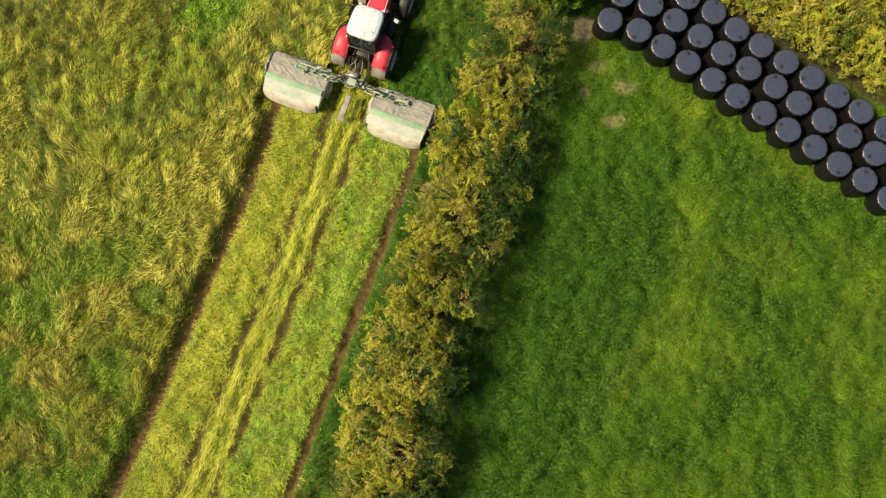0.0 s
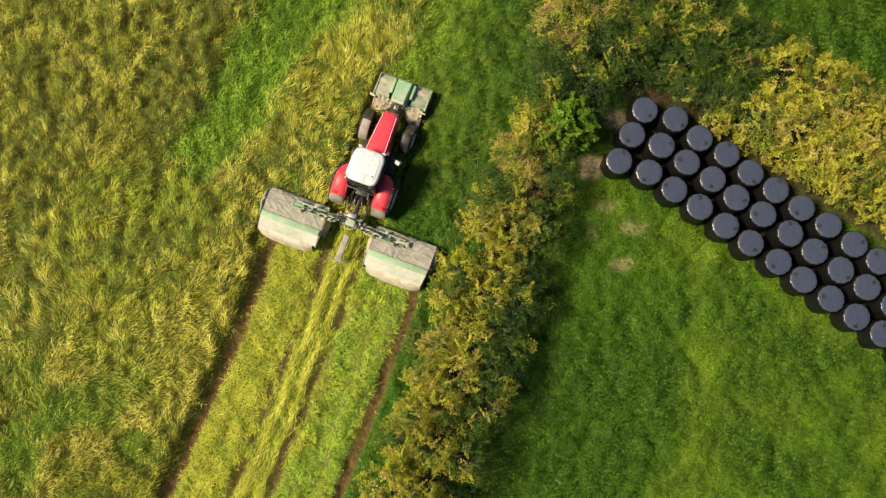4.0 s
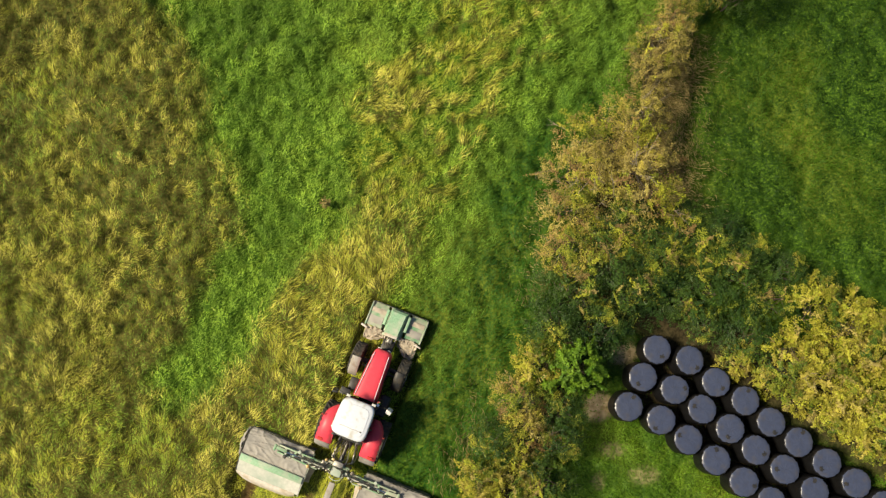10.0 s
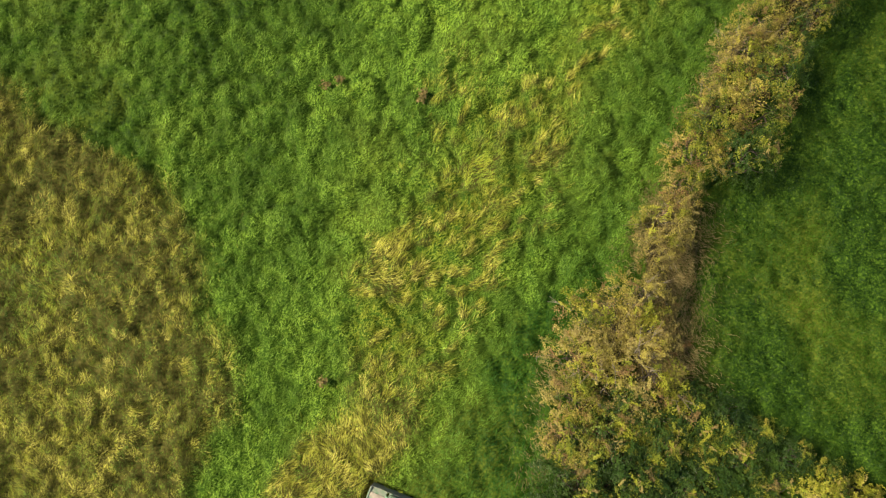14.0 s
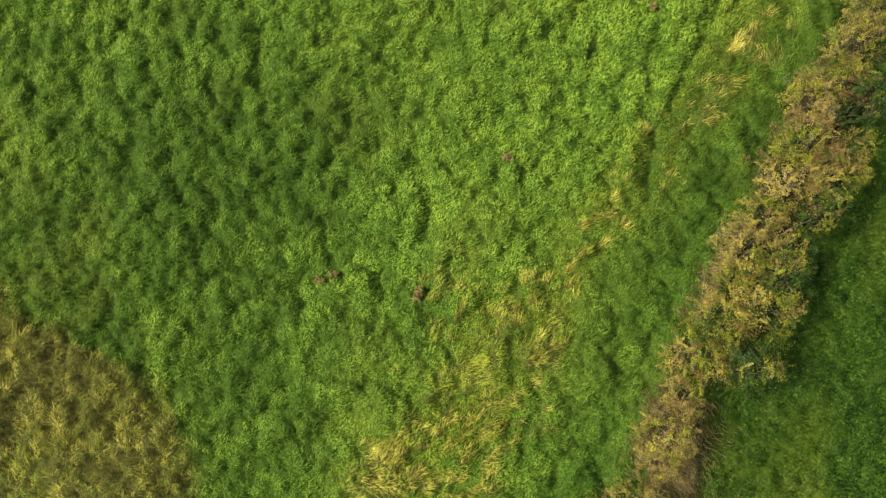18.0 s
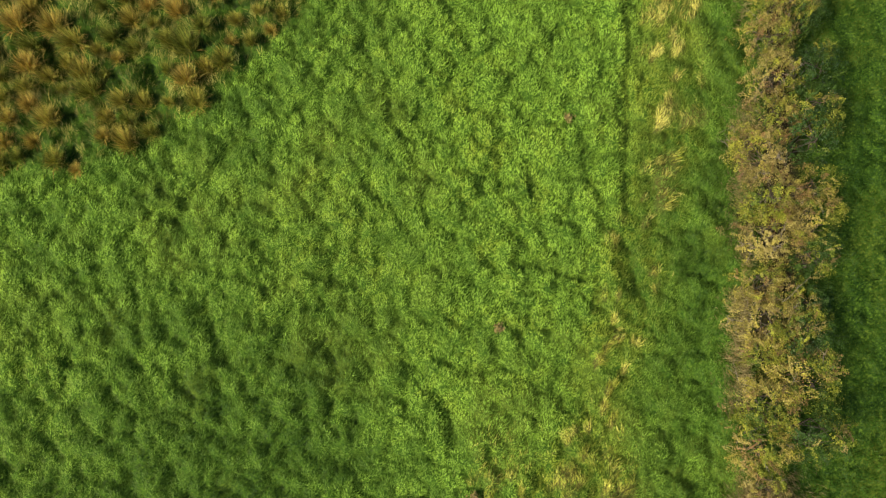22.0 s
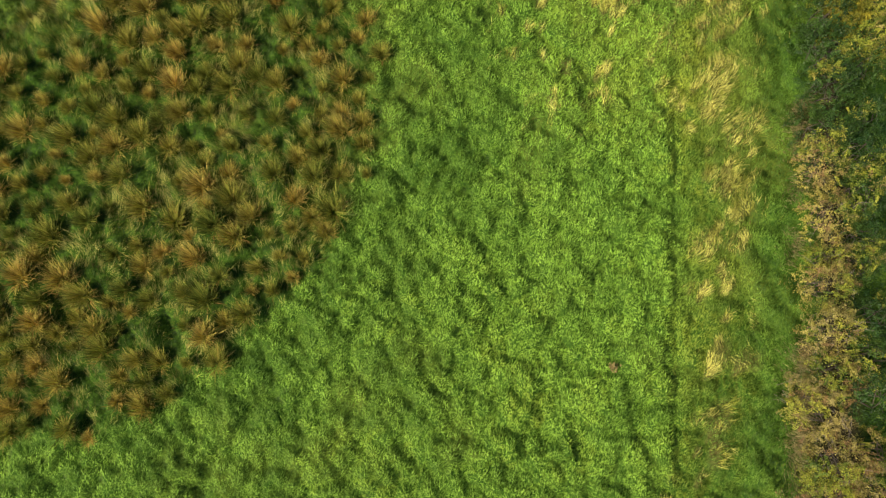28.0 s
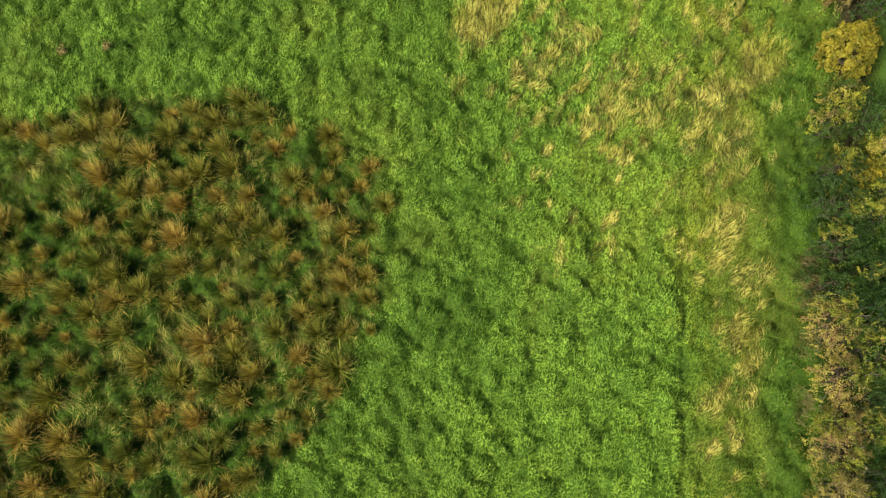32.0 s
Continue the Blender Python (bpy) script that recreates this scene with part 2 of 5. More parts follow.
# ---- the plan: where the hedges, swards and tracks run (metres) ----
def hedge_left(y):
    return np.interp(y, [-20, -4, 0, 5, 10, 15, 19, 23, 26.3, 28.8, 31, 34, 38, 44, 50, 56, 60, 64, 70, 90],
                     [-4, 0.5, 1.1, 2.2, 3.6, 5.3, 6.95, 8.4, 8.5, 9.6, 11.1, 12.4, 13.9, 16.7, 19.7, 22.4, 24.5, 26.6, 29.7, 39])


def hedge_right(y):
    return np.interp(y, [-20, -4, 0, 5, 10, 15, 19, 26, 30, 34, 38, 44, 50, 56, 60, 64, 70, 90],
                     [0, 4.7, 5.5, 6.8, 8.4, 9.7, 11.0, 15.5, 15.8, 16.0, 18.4, 21.2, 23.8, 26.2, 28.4, 30.6, 33.8, 43])


def cut_left(y):
    return np.interp(y, [-30, -3.7, 0.5, 4.7, 11.5, 15.2, 18.5], [-19, -9.2, -7.6, -6.0, -3.6, -2.8, -1.9])


def cut_right(y):
    return np.interp(y, [-30, -3.4, 0, 3, 11.9, 16.3], [-10.5, -1.5, -0.3, 0.7, 3.6, 4.7])


def straw_right(y):
    """The edge of the tall straw-coloured sward on the far side from the hedge."""
    return np.interp(y, [-30, 11, 15.3, 16.6, 18, 20.5, 22.7, 27.4, 30, 32.7, 34, 35.5, 36.5, 38.2, 42, 60],
                     [-3, 0, -3, -6.6, -7.0, -6.2, -5.1, -6.0, -6.9, -7.7, -9.1, -13.2, -15.4, -17, -25, -60])


def rush_right(y):
    return np.interp(y, [55, 57.5, 58, 59.3, 60.6, 62.7, 63.6, 66, 68.5, 70.5, 72.6, 75.4, 76.4, 77.3, 78.4, 80],
                     [-22, -9, -5.1, -1.2, 1.6, 2.9, 4.6, 6.1, 7.4, 7.9, 6.5, 4.5, 2.8, -0.5, -6.7, -22])


def lay(y):
    """The line of lodged pale tufts that runs along the hedge."""
    return np.interp(y, [30, 34, 38, 44, 48.6, 51, 56, 61, 65, 70, 90], [1.8, 4.8, 7.0, 12.2, 15.6, 17.0, 19.3, 21.6, 23.3, 25.5, 32])


def lay_edge(y):
    """The straight edge between the standing meadow and the lodged strip along the hedge."""
    return 15.08 + 0.445 * (np.asarray(y) - 52.05)


def ground_z(x, y):
    return 0.10 * (fbm(x, y, 6.0, 3) - 0.5) + 0.05 * (fbm(x, y, 1.2, 5) - 0.5)


RIG_X, RIG_Y, RIG_TURN = 1.15, 16.30, -17.8


def rig_place(x, y):
    """Places as the tractor sees them: metres to its right and ahead of its rear axle."""
    c, s = math.cos(radians(RIG_TURN)), math.sin(radians(RIG_TURN))
    return c * (x - RIG_X) + s * (y - RIG_Y), -s * (x - RIG_X) + c * (y - RIG_Y)


def under_rig(x, y):
    """The ground that the tractor and its mowers stand on."""
    lx, ly = rig_place(x, y)
    return (np.abs(lx) < 1.35) & (ly > -4) & (ly < 5.3) | (np.abs(lx) < 3.9) & (ly > -4) & (ly < -1.4)


def billows(x, y, cell, seed):
    """Overlapping domes of many sizes, 0 to 1, with creases where they meet."""
    lat = np.random.RandomState(seed).rand(128, 128, 4)
    i, j = np.floor(x / cell).astype(int), np.floor(y / cell).astype(int)
    top = np.zeros(x.shape)
    for di in (-1, 0, 1):
        for dj in (-1, 0, 1):
            c = lat[(i + di) % 128, (j + dj) % 128]
            d = (x - (i + di + c[..., 0]) * cell) ** 2 + (y - (j + dj + c[..., 1]) * cell) ** 2
            top = np.maximum(top, (0.35 + 0.65 * c[..., 3]) * (1 - d / (cell * (0.5 + 0.5 * c[..., 2])) ** 2))
    return top


LODGED = (  # patches of lodged pale grass: place and reach in metres
    (1.2, 30.0, 0.8), (1.5, 31.5, 0.7), (5.2, 35.0, 0.7), (8.2, 36.0, 0.6), (6.5, 37.8, 0.5), (15.0, 47.2, 0.5), (15.7, 48.6, 0.7), (16.8, 50.9, 0.6), (17.8, 50.2, 0.5),
    (18.4, 53.5, 0.4), (18.3, 55.5, 0.6), (19.7, 55.1, 0.5), (20.4, 56.4, 0.6), (20.4, 57.6, 0.7), (21.9, 59.6, 0.8), (21.1, 60.9, 0.6), (22.1, 62.3, 0.8), (23.8, 65.4, 0.8),
    (22.3, 66.3, 0.7), (21.0, 68.0, 0.9), (23.7, 67.4, 1.1), (26.6, 68.4, 1.1), (19.8, 69.4, 1.2), (18.6, 72.4, 1.2), (16.8, 72.0, 1.0), (15.8, 75.2, 1.3))


def lodged(x, y):
    """Ragged patches, drawn out along the way that the grass leans."""
    best = np.zeros(np.shape(x))
    u, v = 0.9 * x + 0.44 * y, 0.9 * y - 0.44 * x
    ragged = 0.9 * (fbm(2.2 * v, 0.8 * u, 0.8, 33) - 0.5)
    for px, py, r in LODGED:
        best = np.maximum(best, soft(1.0 - np.hypot((u - 0.9 * px - 0.44 * py) / (1.25 * r), (v - 0.9 * py + 0.44 * px) / (0.85 * r)) + ragged, 0.22))
    return best


def fields(x, y):
    """What grows at each place: shares of straw, rush and mown ground, how dry it is and how far it lies from the hedge."""
    w = 1.6 * (fbm(x, y, 2.2, 21) - 0.5) * 2
    verge = hedge_left(y) - x
    ta, tb, _, tc, td = clumps(x + 0.4 * w, y, 0.62, 31)
    tuft = soft(0.17 + 0.17 * td - np.hypot(0.75 * ta, tb - 0.6 * ta), 0.06)
    straw_a = soft(straw_right(y) - x + w, 0.5) * (1 - 0.85 * soft(-7.0 - x, 1.5) * soft(9 - y, 2.5) * soft(fbm(x, y, 1.6, 43) - 0.45, 0.06))
    left_b = np.interp(y, [13, 16, 19, 22, 25, 28, 32, 36], [-8, -6.7, -4.0, -2.5, -0.4, 0.0, 1.1, 3.4])
    right_b = np.interp(y, [13, 22, 24.5, 27, 30, 33, 37, 40], [0.5, 2.2, 3.2, 4.4, 6.2, 7.8, 8.8, 9.5])
    straw_b = soft(x - left_b + w, 0.5) * soft(right_b - x + 0.7 * w, 0.4) * soft(37.5 - y + 2 * w, 1.5) * soft(y - 12, 1.0) * np.maximum(soft(25.5 - y + w, 1.0), np.maximum(0.9 * tuft, 0.10) * (tc > 0.38))
    line = np.abs(x - lay(y) + 0.6 * w)
    straw_c = soft(1.4 - line, 0.4) * tuft * (tc > 0.78) * soft(y - 31, 2) + 0.8 * lodged(x, y)
    far = soft(y - 64 + 2 * w, 1.5) * soft(x - (14.5 + 0.12 * (y - 76)) + w, 0.8) * soft(verge - 1.0 + w, 0.8)
    straw_d = far * tuft * (tc > 0.72)
    straw = np.clip(straw_a + straw_b + straw_c + straw_d, 0, 1)
    mown = soft(x - cut_left(y), 0.12) * soft(cut_right(y) - x, 0.12) * soft(-2.2 - rig_place(x, y)[1], 0.3)
    rush = soft(rush_right(y) - x + 0.75 * w, 0.45) * soft(y - 57.6 - 0.6 * np.clip(-8.5 - x, 0, 9) + 0.7 * w, 0.55) * soft(78.5 - y, 1.0)
    gold = soft(2.0 - line, 0.6) * soft(y - 26, 4) * 0.6 + soft(x - right_b, 0.5) * soft(verge - 2.9, 0.6) * soft(31 - y, 2) * 0.6 * soft(y - 25, 1.0) + 0.18 * far + 0.35 * soft(x - left_b, 0.6) * soft(right_b - x, 0.8) * soft(y - 25, 1.5) * soft(38 - y, 1.5)
    return straw, mown, rush, gold, verge


def under_bales(x, y):
    """The strip of ground that the bales stand on."""
    px, py = x - 13.1, y - 19.5
    along, across = 0.833 * px - 0.553 * py, 0.553 * px + 0.833 * py
    return soft(1.35 - np.abs(across), 0.15) * soft(along + 0.4, 0.15) * soft(19.6 - along, 0.3)


# ---- the sward: how high the matted grass stands over the soil, on a fine grid ----
CELL, WEST, SOUTH = 0.08, -27.0, -13.0
sx, sy = np.meshgrid(np.arange(WEST, 42, CELL), np.arange(SOUTH, 95, CELL), indexing="ij")
straw, mown, rush, gold, verge = fields(sx, sy)
bx, by = sx + 0.5 * (vnoise(sx, sy, 0.7, 12) - 0.5) + 0.2 * (vnoise(sx, sy, 0.22, 13) - 0.5), sy + 0.5 * (vnoise(sx, sy, 0.7, 14) - 0.5) + 0.2 * (vnoise(sx, sy, 0.22, 15) - 0.5)
wide, mid, small = billows(bx, by, 1.35, 16), billows(bx, by, 0.62, 17), billows(bx, by, 0.30, 18)
lush = 0.45 + 0.55 * soft(sy - 30, 5)
meadow_h = lush * (0.32 * wide + 0.36 * mid + 0.55 * fbm(sx, sy, 4.5, 19)) + 0.20 * small
shaggy = soft(-3.5 - sx, 0.8) * soft(sy - 15, 2.5)
straw_h = lush * (0.12 * wide + 0.6 * fbm(sx, sy, 4.5, 19)) + 0.20 + (0.24 + 0.16 * shaggy) * mid + (0.14 + 0.06 * shaggy) * small
pasture_h = 0.16 * billows(bx, by, 1.1, 20) + 0.17 * mid + 0.10 * small
SWARD = np.where(sx > hedge_right(sy) - 1.5, pasture_h, meadow_h * (1 - straw) + straw_h * straw + 0.15 * rush * mid)
strip = soft(sx - lay_edge(sy) - 0.1, 0.2) * soft(sy - 40, 4) * soft(66 - sy, 3)
SWARD = SWARD * (1 - 0.35 * strip * (sx < hedge_right(sy)))
SWARD = SWARD * (1 - 0.20 * np.exp(-(((sx - lay_edge(sy) - 0.15 + 0.25 * (fbm(sx, sy, 2.0, 47) - 0.5)) / 0.17) ** 2)) * soft(sy - 48, 2) * soft(63 - sy, 2))
near_cut = soft(sx - cut_left(sy) + 0.25, 0.22) * soft(cut_right(sy) - sx + 0.1, 0.2) * soft(-2.0 - rig_place(sx, sy)[1], 0.3)
SWARD = (SWARD * (1 - near_cut) + mown * (0.22 * mid + 0.10 * small)) * (1 - under_rig(sx, sy)) * (1 - under_bales(sx, sy))
SWARD = np.clip(SWARD, 0, None)
for _ in range(1):
    SWARD[1:-1, 1:-1] = 0.5 * SWARD[1:-1, 1:-1] + 0.125 * (SWARD[2:, 1:-1] + SWARD[:-2, 1:-1] + SWARD[1:-1, 2:] + SWARD[1:-1, :-2])
slope_x, slope_y = np.gradient(SWARD, CELL)


def sward(x, y, of=SWARD):
    """The sward's height, or its slope along x or y, at each place; none outside the field."""
    i = np.clip(((np.asarray(x) - WEST) / CELL + 0.5).astype(int), 0, SWARD.shape[0] - 1)
    j = np.clip(((np.asarray(y) - SOUTH) / CELL + 0.5).astype(int), 0, SWARD.shape[1] - 1)
    return of[i, j]


def slopes(x, y, rs, rough=0.3):
    """The way the sward faces at each place, a little different for each blade."""
    v = np.stack([-sward(x, y, slope_x), -sward(x, y, slope_y), np.ones(len(x))], -1)
    v += rough * rs.normal(size=v.shape)
    v[:, 2] = np.maximum(v[:, 2], 0.25)
    return v / np.linalg.norm(v, axis=1, keepdims=True)


# ---- building helpers ----
def part(name, bm, material, parent=None, label="", smooth=40):
    me = bpy.data.meshes.new(name)
    bm.to_mesh(me)
    bm.free()
    me.materials.append(material)
    if smooth:
        me.polygons.foreach_set("use_smooth", [True] * len(me.polygons))
        me.set_sharp_from_angle(angle=radians(smooth))
    ob = new(name, me)
    ob.parent = parent
    if label:
        tagged(ob, label)
    return ob


def thing(name, m, label, category, group="", kind=""):
    ob = new(name)
    ob.matrix_world = m
    ob.empty_display_size = 0.2
    return tagged(ob, label, category, group, kind)


def box(sx, sy, sz, at=(0, 0, 0), rot=(0, 0, 0), bevel=0.01, bm=None, segments=2, taper=None):
    """A bevelled box about its centre; taper narrows its top in x and y."""
    b = bmesh.new()
    bmesh.ops.create_cube(b, size=1)
    for v in b.verts:
        k = taper if taper and v.co.z > 0 else (1, 1)
        v.co = Vector((v.co.x * sx * k[0], v.co.y * sy * k[1], v.co.z * sz))
    if bevel:
        bmesh.ops.bevel(b, geom=b.edges[:], offset=min(bevel, 0.45 * min(sx, sy, sz)), segments=segments, affect="EDGES", profile=0.5)
    bmesh.ops.transform(b, matrix=pose(*at, *rot), verts=b.verts)
    return join(bm, b)


def join(bm, b):
    if bm is None:
        return b
    tmp = bpy.data.meshes.new("tmp")
    b.to_mesh(tmp)
    b.free()
    bm.from_mesh(tmp)
    bpy.data.meshes.remove(tmp)
    return bm


def lathe(profile, at=(0, 0, 0), rot=(0, 0, 0), n=32, bm=None, close=False):
    """Turns (radius, height) points about z."""
    b = bmesh.new()
    rings = []
    for r, z in profile:
        rings.append([b.verts.new((r * math.cos(2 * math.pi * k / n), r * math.sin(2 * math.pi * k / n), z)) for k in range(n)] if r > 1e-5 else [b.verts.new((0, 0, z))])
    pairs = list(zip(rings, rings[1:])) + ([(rings[-1], rings[0])] if close else [])
    for p, q in pairs:
        for k in range(n):
            j = (k + 1) % n
            f = [p[k % len(p)], p[j % len(p)], q[j % len(q)], q[k % len(q)]]
            f = list(dict.fromkeys(f))
            if len(f) > 2:
                b.faces.new(f)
    bmesh.ops.recalc_face_normals(b, faces=b.faces)
    bmesh.ops.transform(b, matrix=pose(*at, *rot), verts=b.verts)
    return join(bm, b)


def tube(points, radius, n=8, bm=None, taper=1.0):
    """A round bar through points."""
    b = bmesh.new()
    pts = [Vector(p) for p in points]
    rings = []
    for i, p in enumerate(pts):
        d = (pts[min(i + 1, len(pts) - 1)] - pts[max(i - 1, 0)]).normalized()
        u = d.cross(Vector((0, 0, 1)) if abs(d.z) < 0.9 else Vector((1, 0, 0))).normalized()
        w = d.cross(u)
        r = radius * (1 + (taper - 1) * i / max(1, len(pts) - 1))
        rings.append([b.verts.new(p + r * (u * math.cos(2 * math.pi * k / n) + w * math.sin(2 * math.pi * k / n))) for k in range(n)])
    for p, q in zip(rings, rings[1:]):
        for k in range(n):
            b.faces.new((p[k], p[(k + 1) % n], q[(k + 1) % n], q[k]))
    b.faces.new(rings[0][::-1])
    b.faces.new(rings[-1])
    bmesh.ops.recalc_face_normals(b, faces=b.faces)
    return join(bm, b)


def loft(sections, bm=None, caps=True):
    """Joins closed rings of equal length."""
    b = bmesh.new()
    rings = [[b.verts.new(p) for p in s] for s in sections]
    n = len(rings[0])
    for p, q in zip(rings, rings[1:]):
        for k in range(n):
            b.faces.new((p[k], p[(k + 1) % n], q[(k + 1) % n], q[k]))
    if caps:
        b.faces.new(rings[0][::-1])
        b.faces.new(rings[-1])
    bmesh.ops.recalc_face_normals(b, faces=b.faces)
    return join(bm, b)


def sheet(fn, nu, nv, thick=0.015, bm=None):
    """A curved sheet with thickness; fn(u, v) gives its points for u, v from 0 to 1."""
    b = bmesh.new()
    g = [[b.verts.new(fn(i / nu, j / nv)) for j in range(nv + 1)] for i in range(nu + 1)]
    for i in range(nu):
        for j in range(nv):
            b.faces.new((g[i][j], g[i + 1][j], g[i + 1][j + 1], g[i][j + 1]))
    bmesh.ops.recalc_face_normals(b, faces=b.faces)
    bmesh.ops.solidify(b, geom=b.faces[:], thickness=thick)
    return join(bm, b)


def strips(name, v, faces, hue, lum, material, parent, slope=None):
    """One mesh of many like pieces: v has the shape pieces x corners x 3, faces lists the corners of a piece's triangles."""
    n, k = v.shape[:2]
    faces = np.array(faces, np.int32)
    me = bpy.data.meshes.new(name)
    me.vertices.add(n * k)
    me.vertices.foreach_set("co", v.astype(np.float32).ravel())
    me.loops.add(n * faces.size)
    me.loops.foreach_set("vertex_index", ((np.arange(n, dtype=np.int32) * k)[:, None] + faces.ravel()).ravel())
    me.polygons.add(n * len(faces))
    me.polygons.foreach_set("loop_start", np.arange(n * len(faces), dtype=np.int32) * 3)
    me.update(calc_edges=True)
    for key, val in (("hue", hue), ("lum", lum)):
        me.attributes.new(key, "FLOAT", "POINT").data.foreach_set("value", np.repeat(np.clip(val, 0, 1).astype(np.float32), k))
    if slope is not None:
        me.attributes.new("slope", "FLOAT_VECTOR", "POINT").data.foreach_set("vector", np.repeat(slope.astype(np.float32), k, axis=0).ravel())
    me.materials.append(material)
    ob = new(name, me)
    ob.parent = parent
    return ob


def blades(name, x, y, z, length, width, az, lean, hue, lum, material, parent=None, bent=True, slope=None):
    """Leaning blades as one mesh: bent ones of two triangles, or straight ones of one."""
    n = len(x)
    dx, dy = np.cos(az), np.sin(az)
    l2 = lean * 0.6 if bent else lean
    mx, mz = 0.5 * length * np.sin(l2), 0.5 * length * np.cos(l2)
    l3 = lean * 1.2 if bent else lean
    tx, tz = mx + 0.5 * length * np.sin(l3), mz + 0.5 * length * np.cos(l3)
    sx, sy = -dy * width * 0.5, dx * width * 0.5
    tip = np.stack([x + dx * tx, y + dy * tx, z + tz], -1)
    if bent:
        v = np.stack([np.stack([x, y, z], -1), np.stack([x + dx * mx - sx, y + dy * mx - sy, z + mz], -1), np.stack([x + dx * mx + sx, y + dy * mx + sy, z + mz], -1), tip], 1)
        return strips(name, v, [[0, 1, 2], [2, 1, 3]], hue, lum, material, parent, slope)
    k = 0.35
    v = np.stack([np.stack([x + dx * mx * k - sx, y + dy * mx * k - sy, z + mz * k], -1), np.stack([x + dx * mx * k + sx, y + dy * mx * k + sy, z + mz * k], -1), tip], 1)
    return strips(name, v, [[0, 1, 2]], hue, lum, material, parent, slope)


def leaves(name, p, d, size, hue, lum, material, parent=None, aspect=0.75):
    """Small leaves as one mesh: points p, leaf normals d, a pointed triangle each."""
    n = len(p)
    rs = np.random.RandomState(n % 9973)
    a = rs.normal(size=(n, 3))
    u = np.cross(d, a)
    u /= np.linalg.norm(u, axis=1, keepdims=True) + 1e-9
    w = np.cross(d, u)
    s = size[:, None]
    v = np.stack([p - u * s * 0.4 - w * s * 0.5 * aspect, p - u * s * 0.4 + w * s * 0.5 * aspect, p + u * s * 0.7], 1)
    return strips(name, v, [[0, 1, 2]], hue, lum, material, parent)


# ---- ground: one sheet to the horizon ----
def ground_mat():
    m = bpy.data.materials.new("field_soil_and_sward")
    m.use_nodes = True
    nt = m.node_tree
    b = nt.nodes["Principled BSDF"]
    b.inputs["Roughness"].default_value = 0.95
    b.inputs["Specular IOR Level"].default_value = 0.1
    co = nt.nodes.new("ShaderNodeTexCoord")

    def tex(scale, detail=6):
        n = nt.nodes.new("ShaderNodeTexNoise")
        n.inputs["Scale"].default_value = scale
        n.inputs["Detail"].default_value = detail
        nt.links.new(co.outputs["Object"], n.inputs["Vector"])
        return n.outputs["Fac"]

    def ramp(src, stops):
        r = nt.nodes.new("ShaderNodeValToRGB")
        el = r.color_ramp.elements
        while len(el) < len(stops):
            el.new(0.5)
        for e, (p, c) in zip(el, stops):
            e.position, e.color = p, (*c, 1)
        nt.links.new(src, r.inputs["Fac"])
        return r.outputs["Color"]

    def over(fac, a, c):
        x = nt.nodes.new("ShaderNodeMix")
        x.data_type = "RGBA"
        nt.links.new(fac, x.inputs[0])
        nt.links.new(a, x.inputs[6])
        nt.links.new(c, x.inputs[7])
        return x.outputs[2]

    def share(key):
        a = nt.nodes.new("ShaderNodeAttribute")
        a.attribute_name = key
        return a.outputs["Fac"]

    fine = tex(9, 8)
    sward = ramp(fine, [(0.3, (0.018, 0.052, 0.006)), (0.55, (0.060, 0.122, 0.011)), (0.75, (0.14, 0.23, 0.026))])
    straw = ramp(fine, [(0.3, (0.045, 0.050, 0.010)), (0.7, (0.170, 0.155, 0.040))])
    soil = ramp(tex(6, 8), [(0.3, (0.055, 0.037, 0.015)), (0.6, (0.125, 0.082, 0.034)), (0.8, (0.20, 0.13, 0.065))])
    bare = ramp(tex(5, 8), [(0.3, (0.25, 0.19, 0.10)), (0.7, (0.48, 0.38, 0.24))])
    # hedge litter; between the bales this dark tone paints the black shade
    litter_and_shade = ramp(tex(8, 8), [(0.3, (0.016, 0.014, 0.008)), (0.7, (0.07, 0.055, 0.028))])
    mown = ramp(fine, [(0.3, (0.08, 0.12, 0.02)), (0.7, (0.22, 0.24, 0.06))])
    yellow = ramp(fine, [(0.3, (0.050, 0.085, 0.010)), (0.7, (0.17, 0.20, 0.025))])
    c = over(share("yellow"), sward, yellow)
    c = over(share("straw"), c, straw)
    c = over(share("mown"), c, mown)
    c = over(share("soil"), c, soil)
    c = over(share("bare"), c, bare)
    c = over(share("litter_and_shade"), c, litter_and_shade)
    patchy = tex(0.07, 6)
    away = over(share("straw"), ramp(patchy, [(0.35, (0.045, 0.105, 0.014)), (0.65, (0.085, 0.160, 0.024))]), ramp(patchy, [(0.35, (0.095, 0.100, 0.024)), (0.65, (0.165, 0.150, 0.040))]))
    c = over(share("away"), c, away)
    nt.links.new(c, b.inputs["Base Color"])
    bp = nt.nodes.new("ShaderNodeBump")
    bp.inputs["Strength"].default_value = 0.6
    bp.inputs["Distance"].default_value = 0.08
    nt.links.new(fine, bp.inputs["Height"])
    nt.links.new(bp.outputs["Normal"], b.inputs["Normal"])
    return m


def tracks(x, y):
    """The bare soil lines that the skids and tyres leave behind the machine."""
    a, b = cut_left(y), cut_right(y)
    w = 0.25 * (fbm(x, y, 0.8, 71) - 0.5)
    edge = soft(0.27 - np.abs(x - a - 0.2 + w), 0.06) + soft(0.25 - np.abs(x - b + 0.05 + w), 0.07)
    mid = 0.0
    for k in (0.37, 0.59):
        mid = mid + soft(0.20 - np.abs(x - a - k * (b - a) + w), 0.08) * soft(fbm(x, y, 0.5, 73) - 0.42, 0.1)
    return np.clip(edge + 0.9 * mid, 0, 1) * soft(-1.9 - rig_place(x, y)[1], 0.3)


